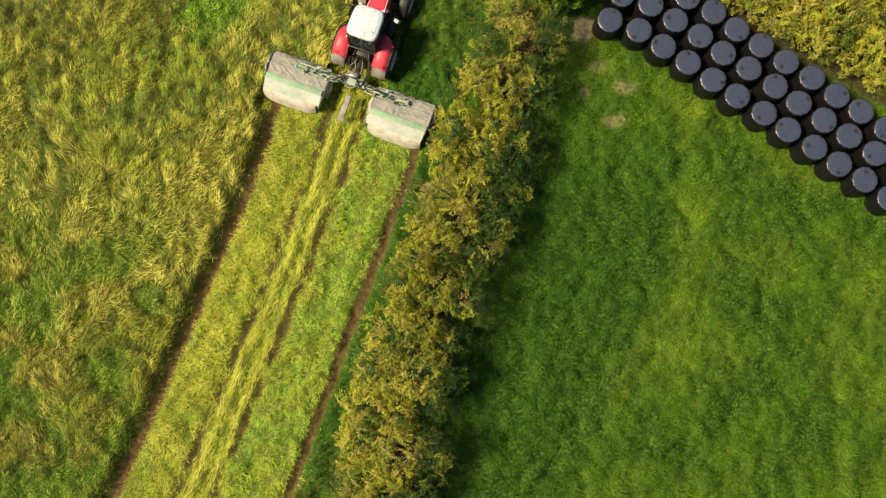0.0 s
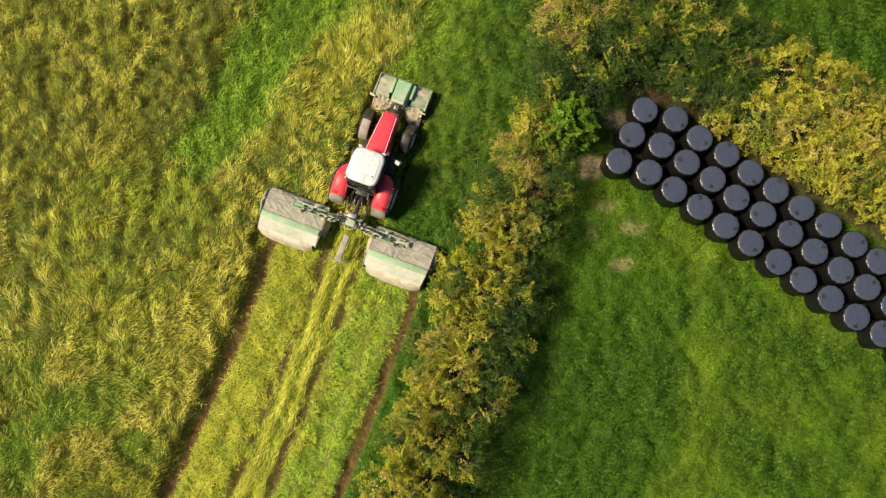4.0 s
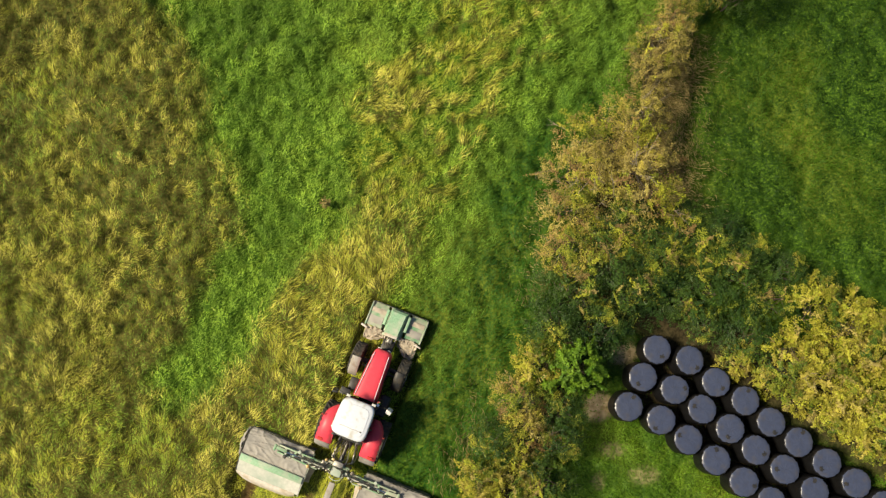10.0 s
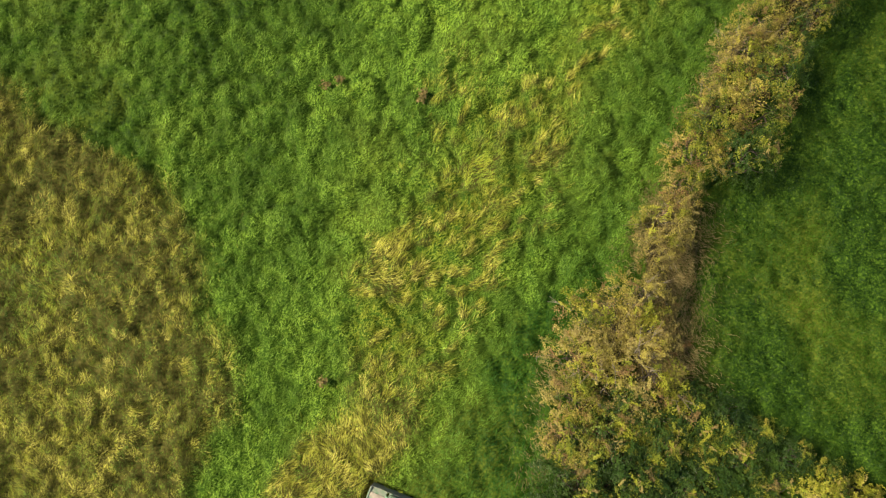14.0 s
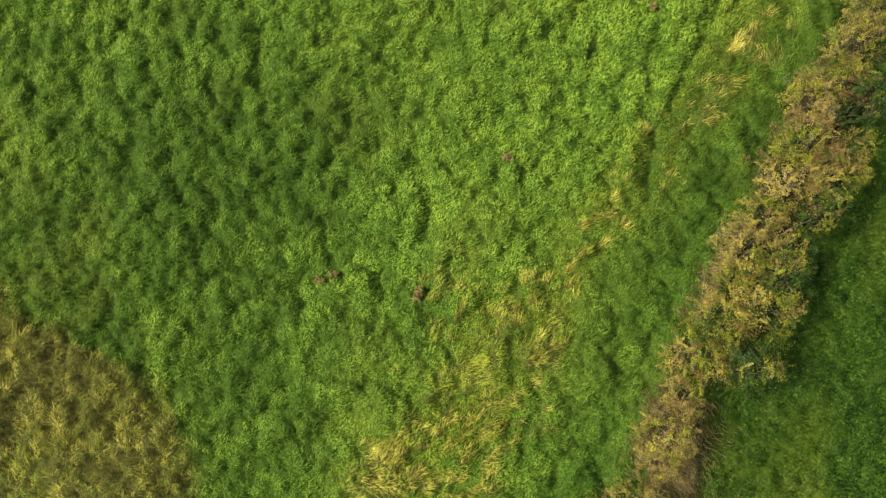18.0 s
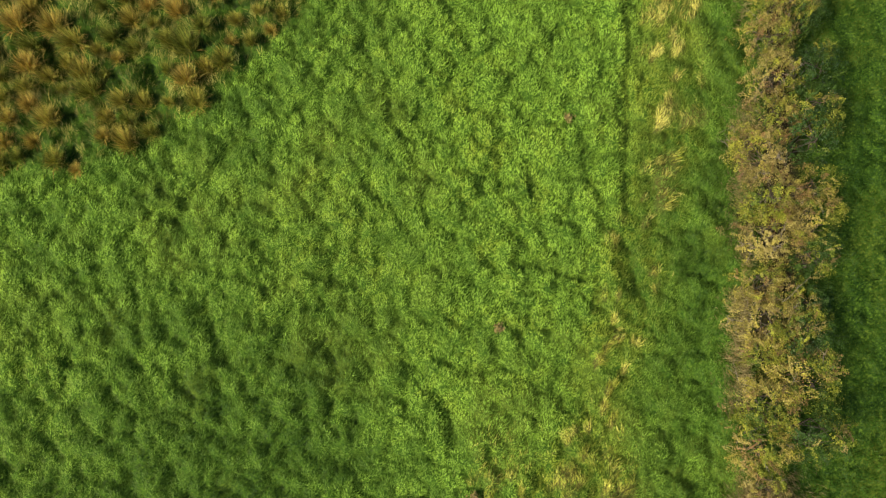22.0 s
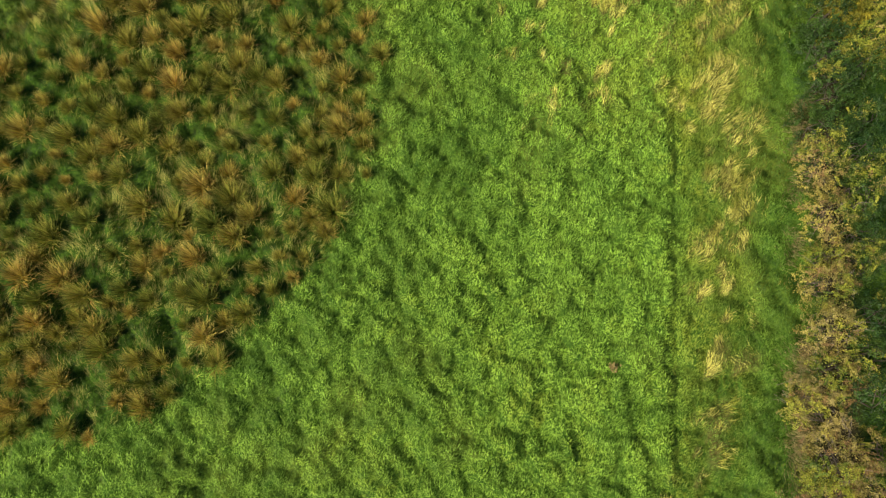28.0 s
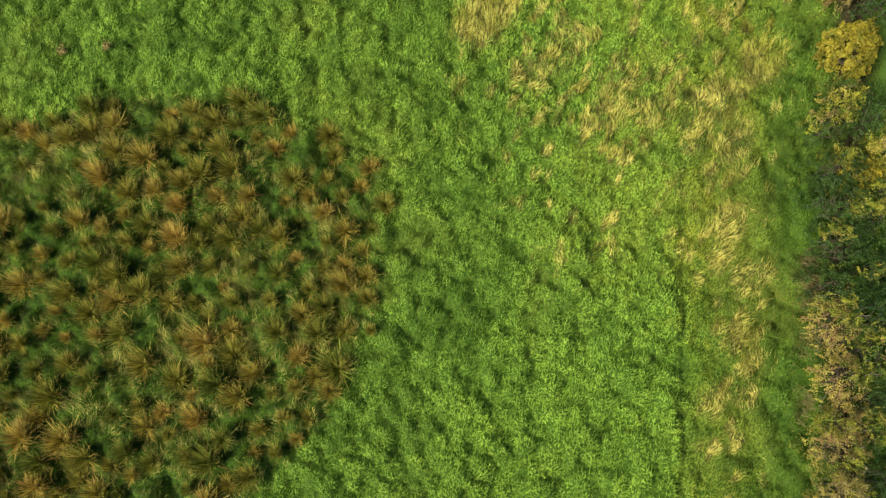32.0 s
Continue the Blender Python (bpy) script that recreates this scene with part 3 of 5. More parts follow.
def bare_patches(x, y):
    s = 0.0
    for cx, cy, rx, ry in ((11.05, 17.85, 0.55, 0.5), (12.1, 20.15, 0.6, 0.55), (11.7, 16.2, 0.5, 0.3), (13.0, 15.2, 0.6, 0.35), (12.6, 13.6, 0.5, 0.3), (11.2, 14.9, 0.25, 0.3)):
        r = np.hypot((x - cx) / rx, (y - cy) / ry) + 0.9 * (fbm(x, y, 0.5, 81) - 0.5)
        s = s + soft(1 - r, 0.2) * (1.0 if ry > 0.4 else 0.45)
    return np.clip(s, 0, 1)


def pasture_yellow(x, y):
    """Where the pasture is paler and yellower, in patches."""
    edge = np.interp(y, [-6, 0, 5, 9, 13], [9.5, 11.3, 14.2, 15.2, 15.4]) + 1.5 * (fbm(x, y, 1.8, 65) - 0.5)
    open_ground = (0.85 * soft(x - edge, 0.6) - 0.42) * soft(14 - y, 1.5) - 0.25 * soft(y - 24, 2) * soft(19 - x, 1)
    return np.clip(open_ground + 0.9 * more(fbm(x, y, 4.5, 61), 2.6) - 0.25 + 0.5 * (more(fbm(x, y, 0.9, 63), 2.0) - 0.5) + np.exp(-((x - 19.3) ** 2 + (y - 30.0) ** 2) / 0.3) + 0.45 * np.exp(-((x - 20.3) ** 2 + (y - 30.5) ** 2) / 7.0), 0, 1)


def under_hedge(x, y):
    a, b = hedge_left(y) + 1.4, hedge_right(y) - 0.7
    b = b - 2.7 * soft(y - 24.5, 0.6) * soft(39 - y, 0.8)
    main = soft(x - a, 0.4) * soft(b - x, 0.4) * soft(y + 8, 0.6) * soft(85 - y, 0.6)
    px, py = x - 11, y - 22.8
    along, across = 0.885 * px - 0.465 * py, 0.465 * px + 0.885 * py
    # the bales' strip is added here to darken their gaps like shadow
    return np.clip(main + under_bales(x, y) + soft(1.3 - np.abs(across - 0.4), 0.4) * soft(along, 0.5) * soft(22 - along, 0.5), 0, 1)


def inside(x, y):
    """How far a place lies within the stretch of field where each blade stands; negative outside it."""
    return np.minimum(np.minimum(np.minimum(x + 19.5, y + 6.5), np.minimum(88 - y, 87 - 0.42 * (x + 5) - y)), np.where(y < 58, 99.0, np.maximum(x + 13.5, 58 - y)))


def pasture_inside(x, y):
    return np.minimum(27.5 - x, np.minimum(y + 6.5, 59 - y))


xs = np.concatenate([[-2500, -600, -200, -80, -50, -40, -34, -30, -28], np.arange(-26, -20, 0.4), np.arange(-20, 29, 0.16), np.arange(29, 41, 0.4), [60, 120, 300, 900, 2500]])
ys = np.concatenate([[-2500, -600, -200, -60, -40, -30, -24, -20, -16, -13], np.arange(-11, 86, 0.16), np.arange(86, 94, 0.4), [110, 180, 400, 1000, 2500]])
gx, gy = np.meshgrid(xs, ys, indexing="ij")
fx, fy = gx.ravel(), gy.ravel()
straw, mown, rush, gold, verge = fields(fx, fy)
soil = tracks(fx, fy)
gzv = ground_z(fx, fy) - 0.06 * soil + np.where((fx > WEST) & (fx < 41) & (fy > SOUTH) & (fy < 94), np.maximum(sward(fx, fy) - 0.05, 0) * (1 - soil), 0)
gm = bpy.data.meshes.new("ground")
gm.vertices.add(len(fx))
gm.vertices.foreach_set("co", np.stack([fx, fy, gzv], -1).astype(np.float32).ravel())
nx, ny = len(xs), len(ys)
ii = (np.arange(nx - 1)[:, None] * ny + np.arange(ny - 1)).ravel()
quad = np.stack([ii, ii + ny, ii + ny + 1, ii + 1], -1).astype(np.int32)
gm.loops.add(quad.size)
gm.loops.foreach_set("vertex_index", quad.ravel())
gm.polygons.add(len(quad))
gm.polygons.foreach_set("loop_start", np.arange(len(quad), dtype=np.int32) * 4)
gm.polygons.foreach_set("use_smooth", np.ones(len(quad), bool))
gm.update(calc_edges=True)
for key, val in (("straw", straw), ("mown", mown), ("soil", soil), ("bare", bare_patches(fx, fy)), ("litter_and_shade", under_hedge(fx, fy)), ("yellow", pasture_yellow(fx, fy)), ("away", np.where(fx < hedge_right(fy), soft(-1.5 - inside(fx, fy), 1.2), soft(-1.5 - pasture_inside(fx, fy), 1.2)) * (1 - under_hedge(fx, fy)))):
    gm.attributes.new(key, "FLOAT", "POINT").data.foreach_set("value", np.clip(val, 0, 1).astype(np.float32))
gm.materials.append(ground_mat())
tagged(new("ground", gm), "grassland soil with mown tracks and bare patches", "ground", kind="structure")


# ---- wrapped bales: three rows, side by side ----
def bale_mesh(seed):
    rs = random.Random(seed)
    base = thing("round_bale", Matrix(), "black film-wrapped round bale standing on end in the grass", "bale", "wrapped bales in three rows")
    n, b = 48, bmesh.new()
    prof = [(0.57, 0.0), (0.615, 0.10), (0.622, 0.3), (0.612, 0.65), (0.602, 1.0), (0.597, 1.16), (0.582, 1.21), (0.556, 1.228)]
    ph = [rs.uniform(0, 6.28) for _ in range(6)]
    rings = []
    for r, z in prof:
        ring = []
        for k in range(n):
            a = 2 * math.pi * k / n
            wob = 1 + 0.012 * math.sin(2 * a + ph[0]) + 0.008 * math.sin(5 * a + ph[1]) + (0.019 * math.sin(13 * a + ph[2]) + 0.015 * math.sin(23 * a + ph[5]) if z > 1.05 else 0.004 * math.sin(17 * a + 9 * z))
            ring.append(b.verts.new((r * wob * math.cos(a), r * wob * math.sin(a), z)))
        rings.append(ring)
    for p, q in zip(rings, rings[1:]):
        for k in range(n):
            b.faces.new((p[k], p[(k + 1) % n], q[(k + 1) % n], q[k]))
    b.faces.new(rings[0][::-1])
    part("wrapped_side", b, FILMSHADED, base)
    b = bmesh.new()
    rings = []
    for r, z in ((0.562, 1.226), (0.545, 1.243), (0.42, 1.252), (0.28, 1.25), (0.14, 1.255), (0.04, 1.257)):
        ring = []
        for k in range(n):
            a = 2 * math.pi * k / n
            wob = 1 + 0.012 * math.sin(2 * a + ph[0]) + 0.008 * math.sin(5 * a + ph[1]) + 0.019 * math.sin(13 * a + ph[2]) + 0.015 * math.sin(23 * a + ph[5])
            zz = z + 0.008 * math.sin(3 * a + ph[3]) * r / 0.5 + 0.004 * math.sin(11 * a + ph[4] + 14 * r)
            ring.append(b.verts.new((r * wob * math.cos(a), r * wob * math.sin(a), zz)))
        rings.append(ring)
    for p, q in zip(rings, rings[1:]):
        for k in range(n):
            b.faces.new((p[k], p[(k + 1) % n], q[(k + 1) % n], q[k]))
    b.faces.new(rings[-1])
    part("end_film", b, FILMSKYLIT, base, smooth=60)
    a, r = rs.uniform(0, 6.28), rs.uniform(0.30, 0.44)
    part("film_tail", sheet(lambda u, v: (r * math.cos(a) + 0.17 * (u - 0.5) + 0.02 * math.sin(9 * v), r * math.sin(a) + 0.14 * (v - 0.5) + 0.02 * math.sin(8 * u), 1.272 + 0.005 * math.sin(14 * u + 9 * v)), 5, 5, 0.006), BLACK, base, "torn dull end of the film")
    return base


bale_kinds = [bale_mesh(s) for s in range(5)]
rs = random.Random(4)
first = Vector((13.40, 20.63))
count = 0
for row in range(3):
    for k in range(15):
        q = first + Vector((1.098, -0.728)) * k + Vector((-0.58, -1.12)) * row + (Vector((0.06, -0.14)) if row == 2 else Vector((0, 0))) + (Vector((-0.18, -0.30)) if k == 0 else Vector((0, 0)))
        q += Vector((rs.uniform(-0.04, 0.04), rs.uniform(-0.04, 0.04)))
        m = pose(q.x, q.y, float(ground_z(q.x, q.y)) - 0.015, rs.uniform(-1.5, 1.5), rs.uniform(-1.5, 1.5), rs.uniform(0, 360))
        if count < 5:
            bale_kinds[count].matrix_world = m
        else:
            copy_thing(bale_kinds[rs.randrange(5)], m)
        count += 1


# ---- hedges ----
def shrub(kind, seed, r=1.5, h=3.0, material=None):
    """A hedge shrub: forked stems from the ground, thin twigs and a ragged crown of small leaves in clumps."""
    rs = np.random.RandomState(seed)
    size, label, tones = {
        "olive": (0.076, "olive-yellow hawthorn shrub in a field hedge", ((0.60, 0.46, 0.09), (0.20, 0.63, 0.08), (0.20, 0.24, 0.08))),
        "dark": (0.062, "dark green ivy-covered shrub in a field hedge", ((0.82, 0.08, 0.08), (0.14, 0.30, 0.06), (0.04, 0.55, 0.05))),
        "bramble": (0.060, "dark green bramble bush with reddish leaves in a hedge", ((0.74, 0.13, 0.08), (0.20, 0.36, 0.08), (0.06, 0.80, 0.10))),
        "thorn": (0.054, "brown half-bare thorn shrub in a field hedge", ((0.70, 0.68, 0.08), (0.07, 0.92, 0.08), (0.23, 0.42, 0.10))),
        "tan": (0.055, "brownish autumn shrub in a field hedge", ((0.46, 0.64, 0.08), (0.14, 0.92, 0.07), (0.40, 0.32, 0.12))),
        "elder": (0.13, "bright green leafy shrub beside the bales", ((1.0, 0.5, 0.35),)),
        "yellow": (0.14, "bright yellow-leaved shrub in the hedge", ((1.0, 0.55, 0.4),))}[kind]
    base = thing("hedge_shrub", Matrix(), label, "shrub", "shrubs of the field hedge")
    nc, per = 130, 62
    th = rs.uniform(0, 2 * np.pi, nc)
    up = rs.uniform(-0.15, 1, nc)
    rad = np.sqrt(np.clip(1 - np.clip(up, 0, 1) ** 2.2, 0.05, 1)) * rs.uniform(0.55, 1.0, nc)
    lump = 1 + 0.15 * np.sin(3 * th + seed) + 0.12 * np.sin(7 * th + 2 * seed)
    c = np.stack([r * rad * lump * np.cos(th), r * rad * lump * np.sin(th), h * (0.42 + 0.55 * up * rs.uniform(0.72, 1.08, nc))], -1)
    out = c - np.array([0, 0, 0.35 * h])
    out /= np.linalg.norm(out, axis=1, keepdims=True)
    k = np.repeat(np.arange(nc), per)
    # leaves sit along arching sprays with side shoots
    shoot = rs.normal(size=(nc, 3)) * 0.55 + out * 0.9 + np.array([0, 0, 0.1])
    shoot /= np.linalg.norm(shoot, axis=1, keepdims=True)
    side = np.cross(shoot, rs.normal(size=(nc, 3)))
    side /= np.linalg.norm(side, axis=1, keepdims=True)
    long = rs.uniform(0.22, 0.50, nc) * np.where(rs.rand(nc) < 0.15, 1.6, 1.0)
    along = rs.uniform(-0.5, 1, nc * per)
    comb = np.round(along * 5) / 5
    reach = rs.uniform(-1, 1, nc * per) * (1.1 - np.clip(along, 0, 1)) * 0.30
    p = c[k] + shoot[k] * ((0.6 * comb + 0.4 * along + 0.35 * np.abs(reach)) * long[k])[:, None] + side[k] * (reach * (long[k] / 0.4))[:, None] + rs.normal(size=(nc * per, 3)) * 0.028
    p[:, 2] = np.maximum(p[:, 2] - 0.12 * np.clip(along, 0, 1) ** 2, 0.12)
    d = out[k] * 0.6 + np.array([0, 0, 0.7]) + rs.normal(size=(nc * per, 3)) * 0.38
    d /= np.linalg.norm(d, axis=1, keepdims=True)
    drift = np.argsort(np.argsort(np.sin(th + seed) + 0.8 * np.sin(2 * th + 3 * seed) + 0.9 * (up - 0.5) + rs.normal(size=nc) * 0.55)) / nc
    tone = np.minimum(np.searchsorted(np.cumsum([t[0] for t in tones]), drift), len(tones) - 1)
    mid_hue, spread = np.array([t[1] for t in tones])[tone], np.array([t[2] for t in tones])[tone]
    hue = mid_hue[k] + spread[k] * (rs.uniform(-1, 1, nc)[k] + rs.uniform(-1, 1, nc * per) * 0.5)
    lum = 0.5 + 0.42 * rs.uniform(-1, 1, nc)[k] + 0.3 * rs.uniform(-1, 1, nc * per)
    leaves("crown", p, d, size * rs.uniform(0.6, 1.25, nc * per), hue, lum, material or LEAF, base)
    for j in range(5):
        b = bmesh.new()
        a = 2 * math.pi * j / 5 + rs.uniform(-0.4, 0.4)
        foot = Vector((0.18 * math.cos(a), 0.18 * math.sin(a), -0.1))
        fork = Vector((0.45 * r * math.cos(a), 0.45 * r * math.sin(a), 0.42 * h))
        tube([foot, foot.lerp(fork, 0.5) + Vector((0.06, -0.05, 0.05)), fork], 0.055, 6, b, 0.6)
        for i in rs.choice(nc, 3, replace=False):
            e = Vector(c[i] * np.array([0.8, 0.8, 0.85]))
            tube([fork, fork.lerp(e, 0.5) + Vector(rs.normal(size=3) * 0.08), e], 0.022, 5, b, 0.35)
        part("stem", b, BARK, base)
    if kind in ("thorn", "tan", "olive"):
        for i in rs.choice(nc, {"thorn": 15, "tan": 6, "olive": 2}[kind], replace=False):
            b = bmesh.new()
            s = Vector(c[i] * np.array([0.85, 0.85, 0.95]))
            o = Vector(out[i] + rs.normal(size=3) * 0.6)
            pts = [s, s + o * 0.2 + Vector(rs.normal(size=3) * 0.08), s + o * 0.36 + Vector(rs.normal(size=3) * 0.14)]
            tube(pts, 0.014, 4, b, 0.4)
            for _ in range(3):
                q = pts[1] + (pts[2] - pts[1]) * rs.rand()
                tube([q, q + Vector(rs.normal(size=3) * 0.16) + o * 0.15], 0.009, 4, b, 0.5)
            part("twig", b, TWIG, base, "pale bare twig", smooth=0)
    return base


rs = random.Random(11)
stock = {}


def plant(kind, x, y, r, h):
    """Sets a shrub of this kind at a place, reusing three built shapes of each kind."""
    have = stock.setdefault(kind, [])
    z = float(ground_z(x, y))
    if len(have) < 3:
        ob = shrub(kind, 100 + 17 * len(stock) + len(have), material={"elder": ELDER, "yellow": YELLOW}.get(kind))
        have.append(ob)
        ob.matrix_world = pose(x, y, z, 0, 0, rs.uniform(0, 360)) @ Matrix.Diagonal((r / 1.5, r / 1.5, h / 3.0, 1))
        return
    src = have[rs.randrange(3)]
    keep = src.scale.copy()
    src.scale = (1, 1, 1)
    copy_thing(src, pose(x, y, z, 0, 0, rs.uniform(0, 360)) @ Matrix.Diagonal((r / 1.5, r / 1.5, h / 3.0, 1)))
    src.scale = keep


def pick(*choices):
    return choices[rs.randrange(len(choices))]


y = -7.0
while y < 84:
    a, b = float(hedge_left(y)), float(hedge_right(y))
    w = b - a
    places = (0.26, 0.71) if y > 17 and w < 5.6 else (0.2, 0.5, 0.8)
    for f in places:
        x = a + w * (f + rs.uniform(-0.05, 0.05))
        yy = y + rs.uniform(-0.4, 0.4)
        left = f < (0.6 if y < 17 else 0.45)
        # below y 16 the darker right kinds also put the flank's shade into colour
        if y < 1.5:
            kind = "olive" if left else pick("olive", "dark", "bramble")
        elif y < 8:
            kind = "olive" if left else pick("dark", "bramble", "dark")
        elif y < 16:
            kind = pick("olive", "olive", "olive", "tan") if left else pick("bramble", "dark", "dark")
        elif y < 22:
            kind = pick("olive", "olive", "tan", "dark") if left else "dark"
        elif y < 26:
            kind = pick("tan", "thorn", "bramble") if left else pick("dark", "bramble")
        elif y < 32:
            kind = pick("thorn", "tan", "thorn")
        elif y < 46:
            kind = pick("thorn", "tan", "tan") if left else pick("bramble", "tan", "thorn", "tan")
        elif y < 56:
            kind = pick("tan", "thorn", "tan") if left else pick("dark", "bramble", "dark", "tan")
        elif y < 63:
            kind = pick("tan", "bramble", "dark") if left else pick("dark", "dark", "bramble")
            if y > 60.4:
                kind = pick("olive", "olive", "dark")
        else:
            kind = pick("tan", "bramble", "olive") if left else pick("bramble", "dark", "bramble")
        if abs(yy - 65.6) < 1.3 and f > 0.5 or math.hypot(x - 9.85, yy - 19.35) < 1.25 or (24.5 < y < 35 and f > 0.6) or math.hypot(x - 30, yy - 67.3) < 1.5:
            continue
        high = rs.uniform(2.6, 3.6) * (1.15 if 3 < y < 7 or 36 < y < 62 else 1.0)
        if not left:
            high *= rs.uniform(0.8, 1.0) if y < 36 else rs.uniform(0.95, 1.2)
        plant(kind, x, yy, w * ((0.27 if y < 56 else 0.31) if len(places) == 2 else 0.25 if y < 17 or y > 56 else 0.235) * rs.uniform(0.75, 1.25), high)
    y += 1.55
s = 0.6
while s < 19:
    px, py = 12.93 + 0.885 * s, 24.16 - 0.465 * s
    for off in (-1.15, 1.15):
        kind = pick("bramble", "bramble", "dark") if s < 5.5 else "olive"
        x, yy = px + 0.465 * off + rs.uniform(-0.3, 0.3), py + 0.885 * off + rs.uniform(-0.3, 0.3)
        plant(kind, x, yy, rs.uniform(1.15, 1.5) if off > 0 or s > 4 else rs.uniform(0.8, 1.0), rs.uniform(1.6, 2.2) if s < 5.5 else rs.uniform(2.6, 3.4))
    if s < 12:
        plant(pick("bramble", "dark") if s < 7 else "olive", px + 0.465 * 2.3, py + 0.885 * 2.3, rs.uniform(0.85, 1.1), rs.uniform(1.5, 2.0))
    if s > 4:
        plant("olive", px - 0.465 * 2.0, py - 0.885 * 2.0, rs.uniform(0.6, 0.8), rs.uniform(1.3, 1.8))
    s += 1.5
plant("elder", 9.85, 19.35, 1.2, 3.2)
plant("yellow", 29.9, 67.3, 1.25, 3.1)
plant("bramble", 14.6, 24.6, 1.7, 1.9)
plant("dark", 15.0, 22.9, 1.6, 1.8)
plant("dark", 12.6, 23.0, 1.6, 2.1)
plant("bramble", 12.4, 25.0, 1.5, 2.0)
plant("yellow", 27.6, 62.2, 0.9, 2.9)


# ---- tractor, standing in the cut ----
RIG = pose(RIG_X, RIG_Y, float(ground_z(RIG_X, RIG_Y)) - 0.02, 0, 0, RIG_TURN)


def wheel(parent, x, y, r, w, side, rim_r):
    """A lugged tyre with a dished rim and a hub with bolts; side is the sign of its outer face."""
    tyre_prof = [(rim_r, -w / 2 + 0.03), (rim_r + 0.06, -w / 2), (r * 0.86, -w / 2), (r * 0.955, -w / 2 + 0.05), (r * 0.97, 0), (r * 0.955, w / 2 - 0.05), (r * 0.86, w / 2), (rim_r + 0.06, w / 2), (rim_r, w / 2 - 0.03)]
    t = part("tyre", lathe(tyre_prof, (x, y, r), (0, 90, 0), 40, close=True), RUBBER, parent)
    b = bmesh.new()
    lugs = 22
    for k in range(lugs):
        for s in (-1, 1):
            a = 2 * math.pi * (k + (0.5 if s > 0 else 0)) / lugs
            m = pose(x, y, r) @ Matrix.Rotation(a, 4, "X") @ pose(s * w * 0.24, 0, r * 0.965, 0, 0, s * 38)
            bb = box(w * 0.52, 0.05, r * 0.07, bevel=0.008, segments=1)
            bmesh.ops.transform(bb, matrix=m, verts=bb.verts)
            join(b, bb)
    part("tread", b, RUBBER, t, smooth=0)
    o = side * w * 0.5
    rim = part("rim", lathe([(rim_r, o - side * 0.02), (rim_r * 0.94, o - side * 0.04), (rim_r * 0.86, o - side * 0.14), (rim_r * 0.45, o - side * 0.17), (rim_r * 0.40, o - side * 0.08), (0.0, o - side * 0.07)], (x, y, r), (0, 90, 0), 32), RIM, parent)
    b = bmesh.new()
    for k in range(8):
        a = 2 * math.pi * k / 8
        lathe([(0.0, 0.03), (0.022, 0.03), (0.022, -0.02)], (x + o - side * 0.14, y + rim_r * 0.55 * math.cos(a), r + rim_r * 0.55 * math.sin(a)), (0, 90 * side, 0), 6, b)
    part("bolt_ring", b, STEEL, rim, smooth=0)


def arc_guard(x0, x1, y, z, r, a0, a1, flat=0.0, n=18, crown=0.03, nose=0.0, tail=0.0):
    """A mudguard that bows over a wheel, from angle a0 to a1 (degrees, 90 is up)."""
    def at(u, v):
        a = radians(a0 + (a1 - a0) * u)
        v2 = v * (1 - nose * max(0, 1 - 2.2 * u) ** 2 - tail * max(0, 2 * u - 1) ** 2)
        return (x0 + (x1 - x0) * v2, y + r * math.cos(a) * (1 + flat * abs(math.cos(a))), z + r * math.sin(a) - crown * (2 * v - 1) ** 2 * abs(2 * v - 1))
    return sheet(at, n, 10, 0.03)


